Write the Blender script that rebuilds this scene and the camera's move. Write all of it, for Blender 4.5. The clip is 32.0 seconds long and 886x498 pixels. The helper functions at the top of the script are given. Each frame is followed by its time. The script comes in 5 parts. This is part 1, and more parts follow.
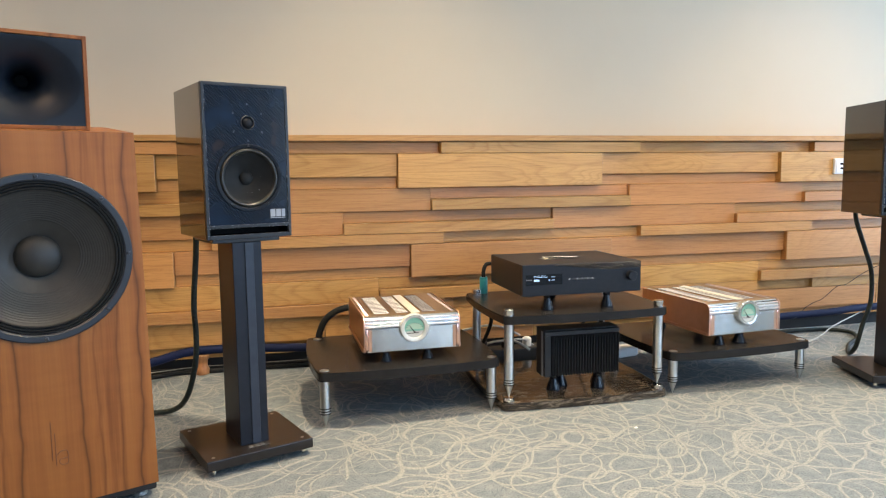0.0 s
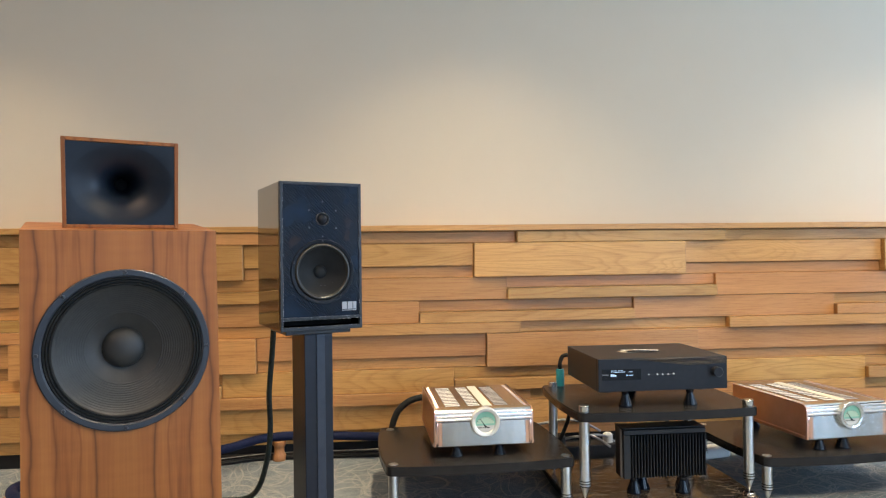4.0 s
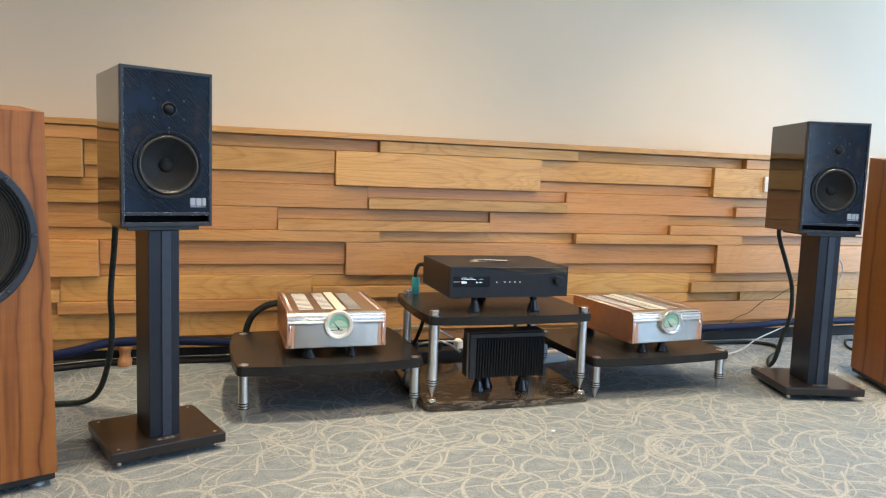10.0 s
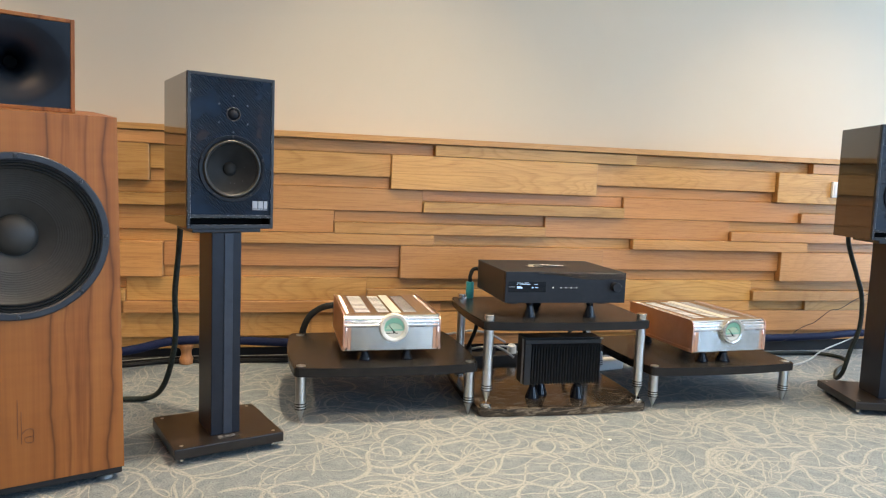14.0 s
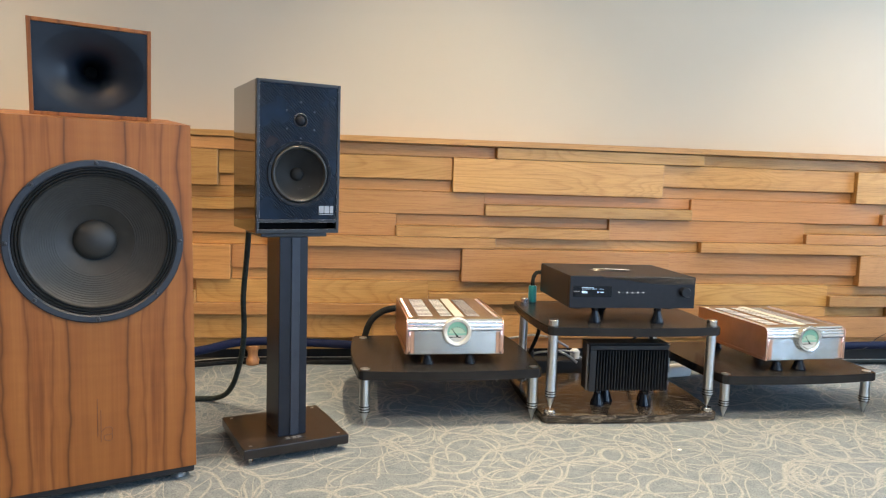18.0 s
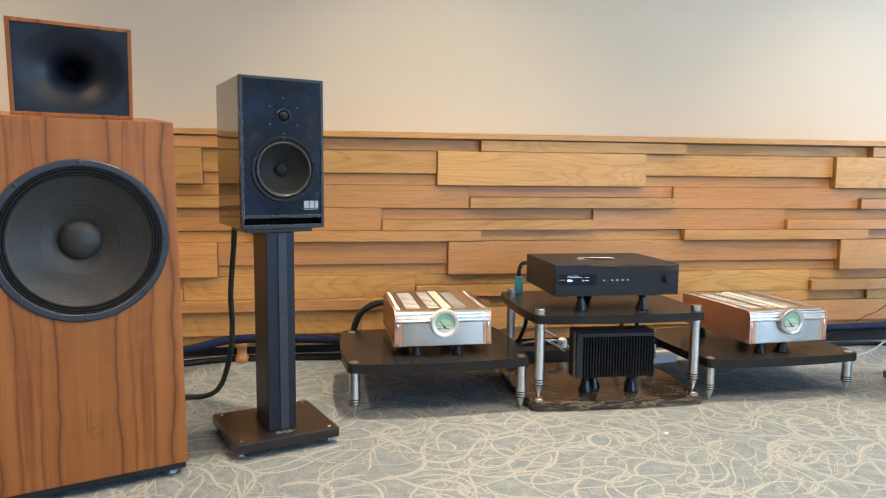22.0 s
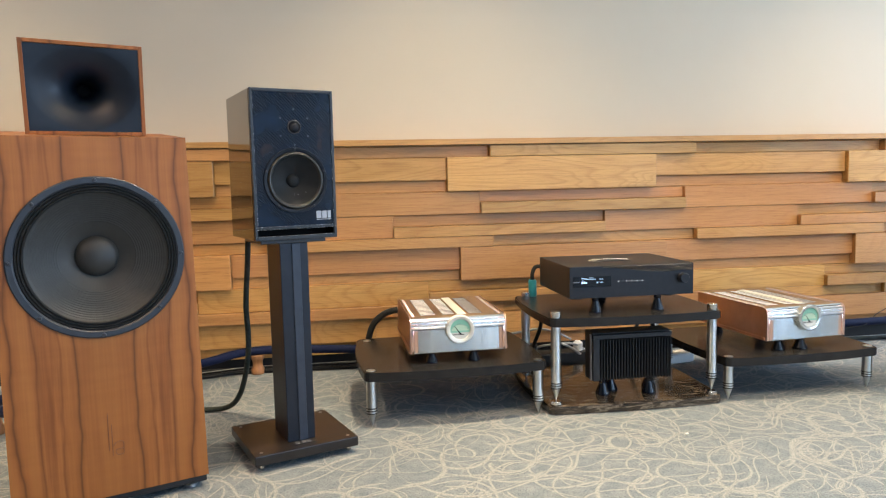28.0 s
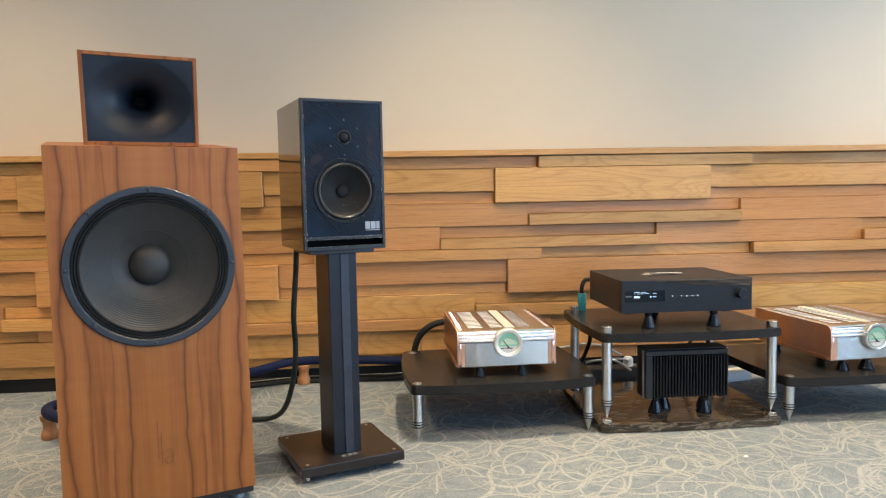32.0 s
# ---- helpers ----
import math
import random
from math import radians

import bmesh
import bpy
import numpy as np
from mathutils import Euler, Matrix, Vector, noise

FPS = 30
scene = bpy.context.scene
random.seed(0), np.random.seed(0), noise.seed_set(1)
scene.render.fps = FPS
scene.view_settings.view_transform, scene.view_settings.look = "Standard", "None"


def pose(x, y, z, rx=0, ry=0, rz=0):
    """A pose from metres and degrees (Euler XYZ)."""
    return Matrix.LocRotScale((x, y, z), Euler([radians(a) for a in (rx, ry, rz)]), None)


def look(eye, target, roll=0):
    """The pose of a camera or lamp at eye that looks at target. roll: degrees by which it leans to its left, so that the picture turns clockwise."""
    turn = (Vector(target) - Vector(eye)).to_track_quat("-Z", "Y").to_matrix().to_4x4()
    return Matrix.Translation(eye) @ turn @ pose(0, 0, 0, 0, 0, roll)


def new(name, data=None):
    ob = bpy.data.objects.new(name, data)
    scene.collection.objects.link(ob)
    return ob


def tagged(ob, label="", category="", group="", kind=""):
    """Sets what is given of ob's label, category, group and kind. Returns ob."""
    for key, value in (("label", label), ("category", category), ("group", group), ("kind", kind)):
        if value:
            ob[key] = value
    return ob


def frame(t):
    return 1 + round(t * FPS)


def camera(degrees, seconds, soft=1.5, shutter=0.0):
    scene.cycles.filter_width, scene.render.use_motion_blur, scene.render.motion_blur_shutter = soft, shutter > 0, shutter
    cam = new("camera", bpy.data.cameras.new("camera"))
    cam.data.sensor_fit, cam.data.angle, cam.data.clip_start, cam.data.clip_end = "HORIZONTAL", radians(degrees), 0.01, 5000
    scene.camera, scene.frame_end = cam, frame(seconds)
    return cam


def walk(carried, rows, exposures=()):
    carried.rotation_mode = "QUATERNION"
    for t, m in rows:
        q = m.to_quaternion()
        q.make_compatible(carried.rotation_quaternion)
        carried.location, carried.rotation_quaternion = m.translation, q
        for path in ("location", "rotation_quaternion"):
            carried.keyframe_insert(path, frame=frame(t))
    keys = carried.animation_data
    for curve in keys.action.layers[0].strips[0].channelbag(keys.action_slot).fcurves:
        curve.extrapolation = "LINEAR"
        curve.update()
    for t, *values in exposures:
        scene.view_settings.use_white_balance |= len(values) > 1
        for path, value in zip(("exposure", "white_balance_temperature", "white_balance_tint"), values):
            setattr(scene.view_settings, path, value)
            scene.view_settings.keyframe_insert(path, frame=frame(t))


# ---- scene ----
cam = camera(65.5, 32.0, soft=1.2)
PATH = [
    (0, (-0.091, -2.765, 0.751), (0.37, -0.83, 0.54), -0.7),
    (0.5, (-0.063, -2.768, 0.786), (0.192, -0.797, 0.559), 1.5),
    (1, (-0.025, -2.78, 0.8), (0.226, -0.81, 0.567), 1.7),
    (1.5, (-0.023, -2.779, 0.785), (0.164, -0.804, 0.527), 1.9),
    (2, (-0.01, -2.787, 0.781), (0.179, -0.807, 0.568), 2.4),
    (2.5, (-0.008, -2.788, 0.774), (0.212, -0.806, 0.618), 1.8),
    (3, (-0.014, -2.786, 0.779), (0.198, -0.798, 0.721), 0.6),
    (3.5, (-0.038, -2.768, 0.79), (0.169, -0.779, 0.814), -0.8),
    (5.5, (-0.009, -2.796, 0.76), (0.201, -0.807, 0.733), -0.1),
    (6, (-0.016, -2.79, 0.754), (0.173, -0.802, 0.643), 0.4),
    (6.5, (-0.018, -2.788, 0.746), (0.134, -0.8, 0.583), 0.7),
    (7, (-0.018, -2.79, 0.744), (0.096, -0.801, 0.559), 0.7),
    (7.5, (-0.022, -2.787, 0.744), (0.118, -0.802, 0.55), 0.8),
    (8, (-0.013, -2.792, 0.742), (0.239, -0.819, 0.538), 1.2),
    (8.5, (0.003, -2.792, 0.743), (0.443, -0.85, 0.552), 1.4),
    (9, (0.003, -2.793, 0.737), (0.537, -0.875, 0.549), 1.6),
    (9.5, (0.003, -2.793, 0.738), (0.579, -0.888, 0.539), 2.1),
    (10, (0.004, -2.795, 0.737), (0.578, -0.889, 0.54), 2.0),
    (10.5, (0.003, -2.793, 0.738), (0.574, -0.887, 0.541), 2.3),
    (11, (0.003, -2.795, 0.738), (0.572, -0.888, 0.541), 2.3),
    (11.5, (0.002, -2.793, 0.738), (0.569, -0.885, 0.543), 2.3),
    (12, (0.0, -2.793, 0.74), (0.552, -0.88, 0.547), 2.4),
    (12.5, (-0.003, -2.791, 0.741), (0.52, -0.869, 0.553), 2.5),
    (13, (-0.008, -2.788, 0.738), (0.484, -0.86, 0.545), 2.4),
    (13.5, (-0.013, -2.785, 0.738), (0.455, -0.85, 0.544), 2.4),
    (14, (-0.015, -2.785, 0.738), (0.421, -0.842, 0.546), 2.2),
    (14.5, (-0.021, -2.78, 0.737), (0.348, -0.823, 0.546), 1.7),
    (15, (-0.023, -2.782, 0.739), (0.267, -0.812, 0.554), 1.1),
    (15.5, (-0.025, -2.783, 0.738), (0.261, -0.812, 0.554), 1.0),
    (17.5, (-0.028, -2.781, 0.743), (0.239, -0.807, 0.564), 0.9),
    (18, (-0.035, -2.768, 0.744), (0.241, -0.797, 0.55), 1.8),
    (18.5, (-0.035, -2.768, 0.746), (0.208, -0.791, 0.568), 1.6),
    (19, (-0.033, -2.774, 0.749), (0.215, -0.798, 0.573), 1.9),
    (19.5, (-0.036, -2.778, 0.74), (0.204, -0.802, 0.552), 1.4),
    (20, (-0.031, -2.783, 0.738), (0.24, -0.811, 0.541), 0.8),
    (20.5, (-0.03, -2.784, 0.738), (0.257, -0.816, 0.528), 0.5),
    (21, (-0.028, -2.785, 0.734), (0.282, -0.82, 0.523), 0.4),
    (21.5, (-0.028, -2.786, 0.733), (0.289, -0.822, 0.527), 0.3),
    (22, (-0.031, -2.785, 0.733), (0.28, -0.82, 0.529), 0.5),
    (22.5, (-0.027, -2.787, 0.734), (0.292, -0.824, 0.524), 0.3),
    (23, (-0.026, -2.788, 0.732), (0.299, -0.826, 0.523), 0.1),
    (23.5, (-0.025, -2.789, 0.73), (0.327, -0.832, 0.515), 0.1),
    (24, (-0.029, -2.787, 0.728), (0.309, -0.827, 0.514), 0.1),
    (24.5, (-0.03, -2.789, 0.727), (0.297, -0.828, 0.51), -0.1),
    (25, (-0.032, -2.787, 0.728), (0.282, -0.824, 0.515), -0.4),
    (25.5, (-0.036, -2.785, 0.725), (0.275, -0.822, 0.503), -0.4),
    (26, (-0.036, -2.785, 0.727), (0.267, -0.82, 0.507), -0.4),
    (26.5, (-0.038, -2.783, 0.728), (0.258, -0.816, 0.524), -0.7),
    (28.5, (-0.041, -2.784, 0.734), (0.241, -0.811, 0.558), -1.4),
    (29, (-0.041, -2.784, 0.736), (0.235, -0.81, 0.572), -1.3),
    (29.5, (-0.047, -2.78, 0.733), (0.214, -0.804, 0.564), -1.0),
    (30, (-0.052, -2.777, 0.73), (0.181, -0.798, 0.56), -1.1),
    (30.5, (-0.056, -2.776, 0.73), (0.15, -0.794, 0.557), -1.0),
    (31, (-0.06, -2.774, 0.732), (0.129, -0.789, 0.571), -1.1),
    (31.5, (-0.057, -2.777, 0.735), (0.123, -0.791, 0.582), -1.1),
    (32, (-0.056, -2.752, 0.731), (0.107, -0.765, 0.581), -1.1),
]
walk(cam, [(t, look(eye, target, roll)) for t, eye, target, roll in PATH], [(0.0, -0.04), (1.0, -0.03), (2.0, 0.03), (3.5, -0.06), (6.0, 0.0), (8.0, 0.04), (9.5, -0.08), (13.0, -0.08), (15.0, 0.0), (18.0, 0.03), (26.0, 0.02), (32.0, 0.0)])

# ---- light ----
world = bpy.data.worlds.new("world")
scene.world = world
world.use_nodes = True
_nt = world.node_tree
_sky = _nt.nodes.new("ShaderNodeTexSky")
_sky.sky_type = "NISHITA"
_sky.sun_disc = False
_sky.sun_elevation = radians(35)
_sky.sun_rotation = radians(60)
_nt.links.new(_sky.outputs[0], _nt.nodes["Background"].inputs[0])
_nt.nodes["Background"].inputs[1].default_value = 0.1


def area_lamp(name, m, sx, sy, watts, colour, spread=180):
    d = bpy.data.lights.new(name, "AREA")
    d.spread = radians(spread)
    d.shape, d.size, d.size_y, d.energy, d.color = "RECTANGLE", sx, sy, watts, colour
    ob = new(name, d)
    ob.matrix_world = m
    return tagged(ob, kind="structure")


# daylight at the windows behind and to the right, and unseen ceiling panels added as warm fill
area_lamp("window_light", look((2.3, -6.52, 1.26), (2.3, 0.0, 1.2)), 1.8, 2.25, 74, (0.48, 0.70, 1.0))
area_lamp("window_light", look((5.22, -5.35, 1.25), (0.0, -5.35, 1.2)), 1.7, 2.2, 150, (0.48, 0.70, 1.0))
area_lamp("window_light", look((5.22, -1.15, 1.2), (0.0, -1.15, 1.1)), 1.4, 2.1, 180, (0.48, 0.70, 1.0))
# (place), side, watts, tint
ADDED_PANELS = [((-1.3, -2.5), 1.16, 26, (1.0, 0.61, 0.33)), ((1.2, -2.4), 0.56, 38, (1.0, 0.79, 0.50)), ((3.3, -2.4), 0.56, 15, (0.97, 0.87, 0.70))]
for (px, py), side, watts, tint in ADDED_PANELS:
    area_lamp("ceiling_panel_light", look((px, py, 2.70), (px, py, 0)), side, side, watts, tint, 148)
# narrow downlights in a row near the panelled wall
DOWNLIGHTS = [(-1.60, -0.92), (0.36, -0.92), (2.32, -0.92)]
for px, py in DOWNLIGHTS:
    area_lamp("downlight_beam", look((px, py, 2.705), (px, py, 0)), 0.14, 0.14, 18.5, (1.0, 0.80, 0.54), 84)


# ---- materials ----
def mat(name, colour, rough=0.5, metal=0.0, spec=0.5, coat=0.0):
    m = bpy.data.materials.new(name)
    m.use_nodes = True
    b = m.node_tree.nodes["Principled BSDF"]
    b.inputs["Base Color"].default_value = (*colour, 1)
    b.inputs["Roughness"].default_value = rough
    b.inputs["Metallic"].default_value = metal
    b.inputs["Specular IOR Level"].default_value = spec
    b.inputs["Coat Weight"].default_value = coat
    b.inputs["Coat Roughness"].default_value = 0.06
    return m


def nodes_of(m):
    nt = m.node_tree
    return nt, nt.nodes["Principled BSDF"]


def add(nt, kind, **values):
    n = nt.nodes.new(kind)
    for k, v in values.items():
        n.inputs[k.replace("_", " ")].default_value = v
    return n


def ramp(nt, stops):
    n = nt.nodes.new("ShaderNodeValToRGB")
    while len(n.color_ramp.elements) < len(stops):
        n.color_ramp.elements.new(0.5)
    for e, (p, c) in zip(n.color_ramp.elements, stops):
        e.position, e.color = p, (*c, 1)
    return n


def mapped(nt, scale, per_object=0.0):
    """Object coordinates, stretched; per_object shifts them from piece to piece."""
    tc = nt.nodes.new("ShaderNodeTexCoord")
    mp = nt.nodes.new("ShaderNodeMapping")
    mp.inputs["Scale"].default_value = scale
    if per_object:
        oi = nt.nodes.new("ShaderNodeObjectInfo")
        mu = nt.nodes.new("ShaderNodeVectorMath")
        mu.operation = "SCALE"
        mu.inputs[0].default_value = (per_object, per_object * 0.37, per_object * 0.71)
        nt.links.new(oi.outputs["Random"], mu.inputs["Scale"])
        ad = nt.nodes.new("ShaderNodeVectorMath")
        nt.links.new(tc.outputs["Object"], ad.inputs[0])
        nt.links.new(mu.outputs[0], ad.inputs[1])
        nt.links.new(ad.outputs[0], mp.inputs["Vector"])
    else:
        nt.links.new(tc.outputs["Object"], mp.inputs["Vector"])
    return mp


def bump(nt, b, height, strength, distance=0.002):
    n = add(nt, "ShaderNodeBump", Strength=strength, Distance=distance)
    nt.links.new(height, n.inputs["Height"])
    nt.links.new(n.outputs[0], b.inputs["Normal"])


def mix(nt, fac, a, b, blend="MIX"):
    n = nt.nodes.new("ShaderNodeMix")
    n.data_type, n.blend_type = "RGBA", blend
    for socket, v in ((n.inputs[0], fac), (n.inputs[6], a), (n.inputs[7], b)):
        if hasattr(v, "links"):
            nt.links.new(v, socket)
        else:
            socket.default_value = v if isinstance(v, float) else (*v, 1)
    return n.outputs[2]


def math_node(nt, op, a, b=None):
    """One arithmetic node; a and b are sockets or numbers."""
    n = nt.nodes.new("ShaderNodeMath")
    n.operation = op
    for k, v in enumerate((a, b)):
        if hasattr(v, "links"):
            nt.links.new(v, n.inputs[k])
        elif v is not None:
            n.inputs[k].default_value = v
    return n.outputs[0]


def noise(nt, vector, scale, detail=3.0, rough=0.5, bend=0.0):
    n = add(nt, "ShaderNodeTexNoise", Scale=scale, Detail=detail, Roughness=rough, Distortion=bend)
    nt.links.new(vector, n.inputs["Vector"])
    return n.outputs[0]


def ramped(nt, value, stops):
    n = ramp(nt, stops)
    nt.links.new(value, n.inputs[0])
    return n.outputs[0]


def grain_material(name, dark, light, along, size, rough, per_object=7.0, spread=0.42, coat=0.0):
    """Planed wood: soft tone drift, nearly straight year lines, long fibres, short pores, a tint of its own on each board."""
    m = mat(name, light, rough, coat=coat)
    nt, b = nodes_of(m)

    def stretched(cross, length):
        v = [size * cross] * 3
        v[along] = size * length
        return mapped(nt, v, per_object).outputs[0]

    oi = nt.nodes.new("ShaderNodeObjectInfo")
    wn = nt.nodes.new("ShaderNodeTexWhiteNoise")
    wn.noise_dimensions = "1D"
    nt.links.new(oi.outputs["Random"], wn.inputs["W"])
    # tone drift along the board
    mid = tuple((d + l) / 2 for d, l in zip(dark, light))
    c = ramped(nt, noise(nt, stretched(0.9, 0.06), 1.0, 4.0, 0.5, 0.8), [(0.30, mid), (0.50, light), (0.72, mid)])
    # year lines: contours of a long slow field, told only on some boards
    slow = noise(nt, stretched(0.62, 0.105), 0.8, 2.0, 0.35, 0.5)
    lines = math_node(nt, "FRACT", math_node(nt, "MULTIPLY", slow, 26.0))
    year = ramped(nt, lines, [(0.0, (1, 1, 1)), (0.55, (0.97, 0.955, 0.93)), (0.84, (0.80, 0.72, 0.62)), (1.0, (0.98, 0.97, 0.95))])
    figured = math_node(nt, "MULTIPLY_ADD", math_node(nt, "POWER", wn.outputs[0], 1.6), 0.75)
    figured.node.inputs[2].default_value = 0.22
    c = mix(nt, figured, c, year, "MULTIPLY")
    # fibres and pores
    fib = noise(nt, stretched(24.0, 0.55), 1.0, 4.0, 0.65)
    c = mix(nt, 0.50, c, ramped(nt, fib, [(0.36, (0.60, 0.53, 0.45)), (0.50, (0.98, 0.97, 0.96)), (0.68, (1.08, 1.08, 1.08))]), "MULTIPLY")
    pores = noise(nt, stretched(46.0, 3.0), 1.0, 2.0, 0.6)
    c = mix(nt, 0.5, c, ramped(nt, pores, [(0.28, (0.62, 0.52, 0.42)), (0.42, (1, 1, 1))]), "MULTIPLY")
    hv = add(nt, "ShaderNodeHueSaturation")
    mr = add(nt, "ShaderNodeMapRange", To_Min=1.0 - spread / 2, To_Max=1.0 + spread / 2)
    nt.links.new(oi.outputs["Random"], mr.inputs[0])
    nt.links.new(mr.outputs[0], hv.inputs["Value"])
    mh = add(nt, "ShaderNodeMapRange", To_Min=0.486, To_Max=0.506)
    nt.links.new(wn.outputs[0], mh.inputs[0])
    nt.links.new(mh.outputs[0], hv.inputs["Hue"])
    nt.links.new(c, hv.inputs["Color"])
    nt.links.new(hv.outputs[0], b.inputs["Base Color"])
    bump(nt, b, fib, 0.18, 0.001)
    return m


OAK = grain_material("oak", (0.385, 0.198, 0.061), (0.512, 0.283, 0.094), 0, 11, 0.42, spread=0.31)
OAK_BACK = grain_material("oak_back", (0.40, 0.205, 0.066), (0.56, 0.31, 0.11), 0, 14, 0.5)
TURNED = grain_material("turned_wood", (0.25, 0.10, 0.035), (0.42, 0.2, 0.08), 2, 40, 0.4)


def veneer_material(name):
    """Reddish book-matched veneer: pale even ground, a few thin dark lines that wander, brown feathering between them."""
    m = mat(name, (0.36, 0.15, 0.06), 0.46, spec=0.3)
    nt, b = nodes_of(m)
    tc = nt.nodes.new("ShaderNodeTexCoord")
    sep = nt.nodes.new("ShaderNodeSeparateXYZ")
    nt.links.new(tc.outputs["Object"], sep.inputs[0])
    # distance from the book-match seam; on the flanks it runs on with the depth
    u = math_node(nt, "ADD", math_node(nt, "ABSOLUTE", math_node(nt, "ADD", sep.outputs[0], 0.004)), math_node(nt, "MULTIPLY", sep.outputs[1], 0.8))
    comb = nt.nodes.new("ShaderNodeCombineXYZ")
    nt.links.new(u, comb.inputs[0])
    nt.links.new(sep.outputs[2], comb.inputs[2])

    def field(across, up, scale, detail=3.0, rough=0.5, bend=0.0):
        mp = nt.nodes.new("ShaderNodeMapping")
        mp.inputs["Scale"].default_value = (across, 1.0, up)
        nt.links.new(comb.outputs[0], mp.inputs["Vector"])
        return noise(nt, mp.outputs[0], scale, detail, rough, bend)

    ground = field(1.0, 0.06, 14.0, 3.0, 0.5, 0.3)
    c = ramped(nt, ground, [(0.30, (0.235, 0.080, 0.0190)), (0.48, (0.290, 0.106, 0.0250)), (0.62, (0.318, 0.120, 0.0305)), (0.76, (0.264, 0.092, 0.0225))])
    # soft brown feathers, thickest midway between the dark lines
    feather = field(1.0, 0.035, 55.0, 4.0, 0.62, 0.2)
    fe = ramped(nt, feather, [(0.36, (0.44, 0.32, 0.27)), (0.50, (0.86, 0.80, 0.76)), (0.60, (1, 1, 1))])
    belt = ramped(nt, math_node(nt, "ABSOLUTE", math_node(nt, "SUBTRACT", u, 0.112)), [(0.0, (0.55, 0.55, 0.55)), (0.030, (0.36, 0.36, 0.36)), (0.065, (0.05, 0.05, 0.05))])
    c = mix(nt, belt, c, fe, "MULTIPLY")
    # thin dark lines
    sway = field(2.0, 1.0, 3.4, 3.0, 0.5)
    for place, swing, stops in (
        (0.062, 0.050, [(0.0, (0.16, 0.10, 0.09)), (0.0016, (0.34, 0.25, 0.22)), (0.0045, (0.80, 0.74, 0.70)), (0.012, (1, 1, 1))]),
        (0.180, 0.064, [(0.0, (0.18, 0.11, 0.10)), (0.0014, (0.42, 0.33, 0.30)), (0.006, (0.84, 0.79, 0.76)), (0.016, (1, 1, 1))]),
        (0.138, 0.040, [(0.0, (0.46, 0.36, 0.32)), (0.0012, (0.72, 0.65, 0.62)), (0.006, (1, 1, 1))]),
        (0.094, 0.046, [(0.0, (0.58, 0.48, 0.44)), (0.0010, (0.82, 0.76, 0.73)), (0.005, (1, 1, 1))]),
        (0.262, 0.060, [(0.0, (0.20, 0.12, 0.11)), (0.0015, (0.44, 0.35, 0.32)), (0.006, (0.86, 0.81, 0.78)), (0.014, (1, 1, 1))]),
        (0.372, 0.060, [(0.0, (0.20, 0.12, 0.11)), (0.0015, (0.44, 0.35, 0.32)), (0.006, (0.86, 0.81, 0.78)), (0.014, (1, 1, 1))]),
    ):
        off = math_node(nt, "MULTIPLY", math_node(nt, "SUBTRACT", sway, 0.5), swing)
        d = math_node(nt, "ABSOLUTE", math_node(nt, "SUBTRACT", math_node(nt, "ADD", u, off), place))
        c = mix(nt, 0.70, c, ramped(nt, d, stops), "MULTIPLY")
    fine = field(1.0, 0.02, 210.0, 3.0)
    c = mix(nt, 0.34, c, ramped(nt, fine, [(0.3, (0.80, 0.76, 0.73)), (0.62, (1.05, 1.05, 1.05))]), "MULTIPLY")
    # faint cross ripple, and small dark flecks
    rip = field(7.0, 42.0, 1.0, 2.0)
    c = mix(nt, 0.30, c, ramped(nt, rip, [(0.35, (0.86, 0.84, 0.82)), (0.6, (1.05, 1.05, 1.05))]), "MULTIPLY")
    fleck = field(26.0, 60.0, 1.0, 2.0)
    c = mix(nt, 0.6, c, ramped(nt, fleck, [(0.20, (0.55, 0.45, 0.40)), (0.27, (1, 1, 1))]), "MULTIPLY")
    nt.links.new(c, b.inputs["Base Color"])
    bump(nt, b, fine, 0.05, 0.001)
    return m


VENEER = veneer_material("veneer")


def mottled(name, a, c, scale, rough, metal=0.0, spec=0.5, coat=0.0, bump_scale=0.0, bump_strength=0.1):
    m = mat(name, a, rough, metal, spec, coat)
    nt, b = nodes_of(m)
    mp = mapped(nt, (1, 1, 1))
    n = add(nt, "ShaderNodeTexNoise", Scale=scale, Detail=5.0, Roughness=0.6)
    nt.links.new(mp.outputs[0], n.inputs["Vector"])
    r = ramp(nt, [(0.3, a), (0.7, c)])
    nt.links.new(n.outputs[0], r.inputs[0])
    nt.links.new(r.outputs[0], b.inputs["Base Color"])
    if bump_scale:
        n2 = add(nt, "ShaderNodeTexNoise", Scale=bump_scale, Detail=3.0)
        nt.links.new(mp.outputs[0], n2.inputs["Vector"])
        bump(nt, b, n2.outputs[0], bump_strength, 0.002)
    return m


WALL = mottled("wall_paint", (0.545, 0.463, 0.352), (0.570, 0.487, 0.374), 1.3, 0.85, bump_scale=260, bump_strength=0.08)
# for the unseen front wall: dark blue so the black gear mirrors little
UNSEEN_DARK = mottled("unseen_wall_dark_blue", (0.10, 0.14, 0.20), (0.12, 0.16, 0.22), 2.0, 0.8)
CEIL = mottled("ceiling_paint", (0.78, 0.76, 0.72), (0.82, 0.80, 0.76), 2.0, 0.9)


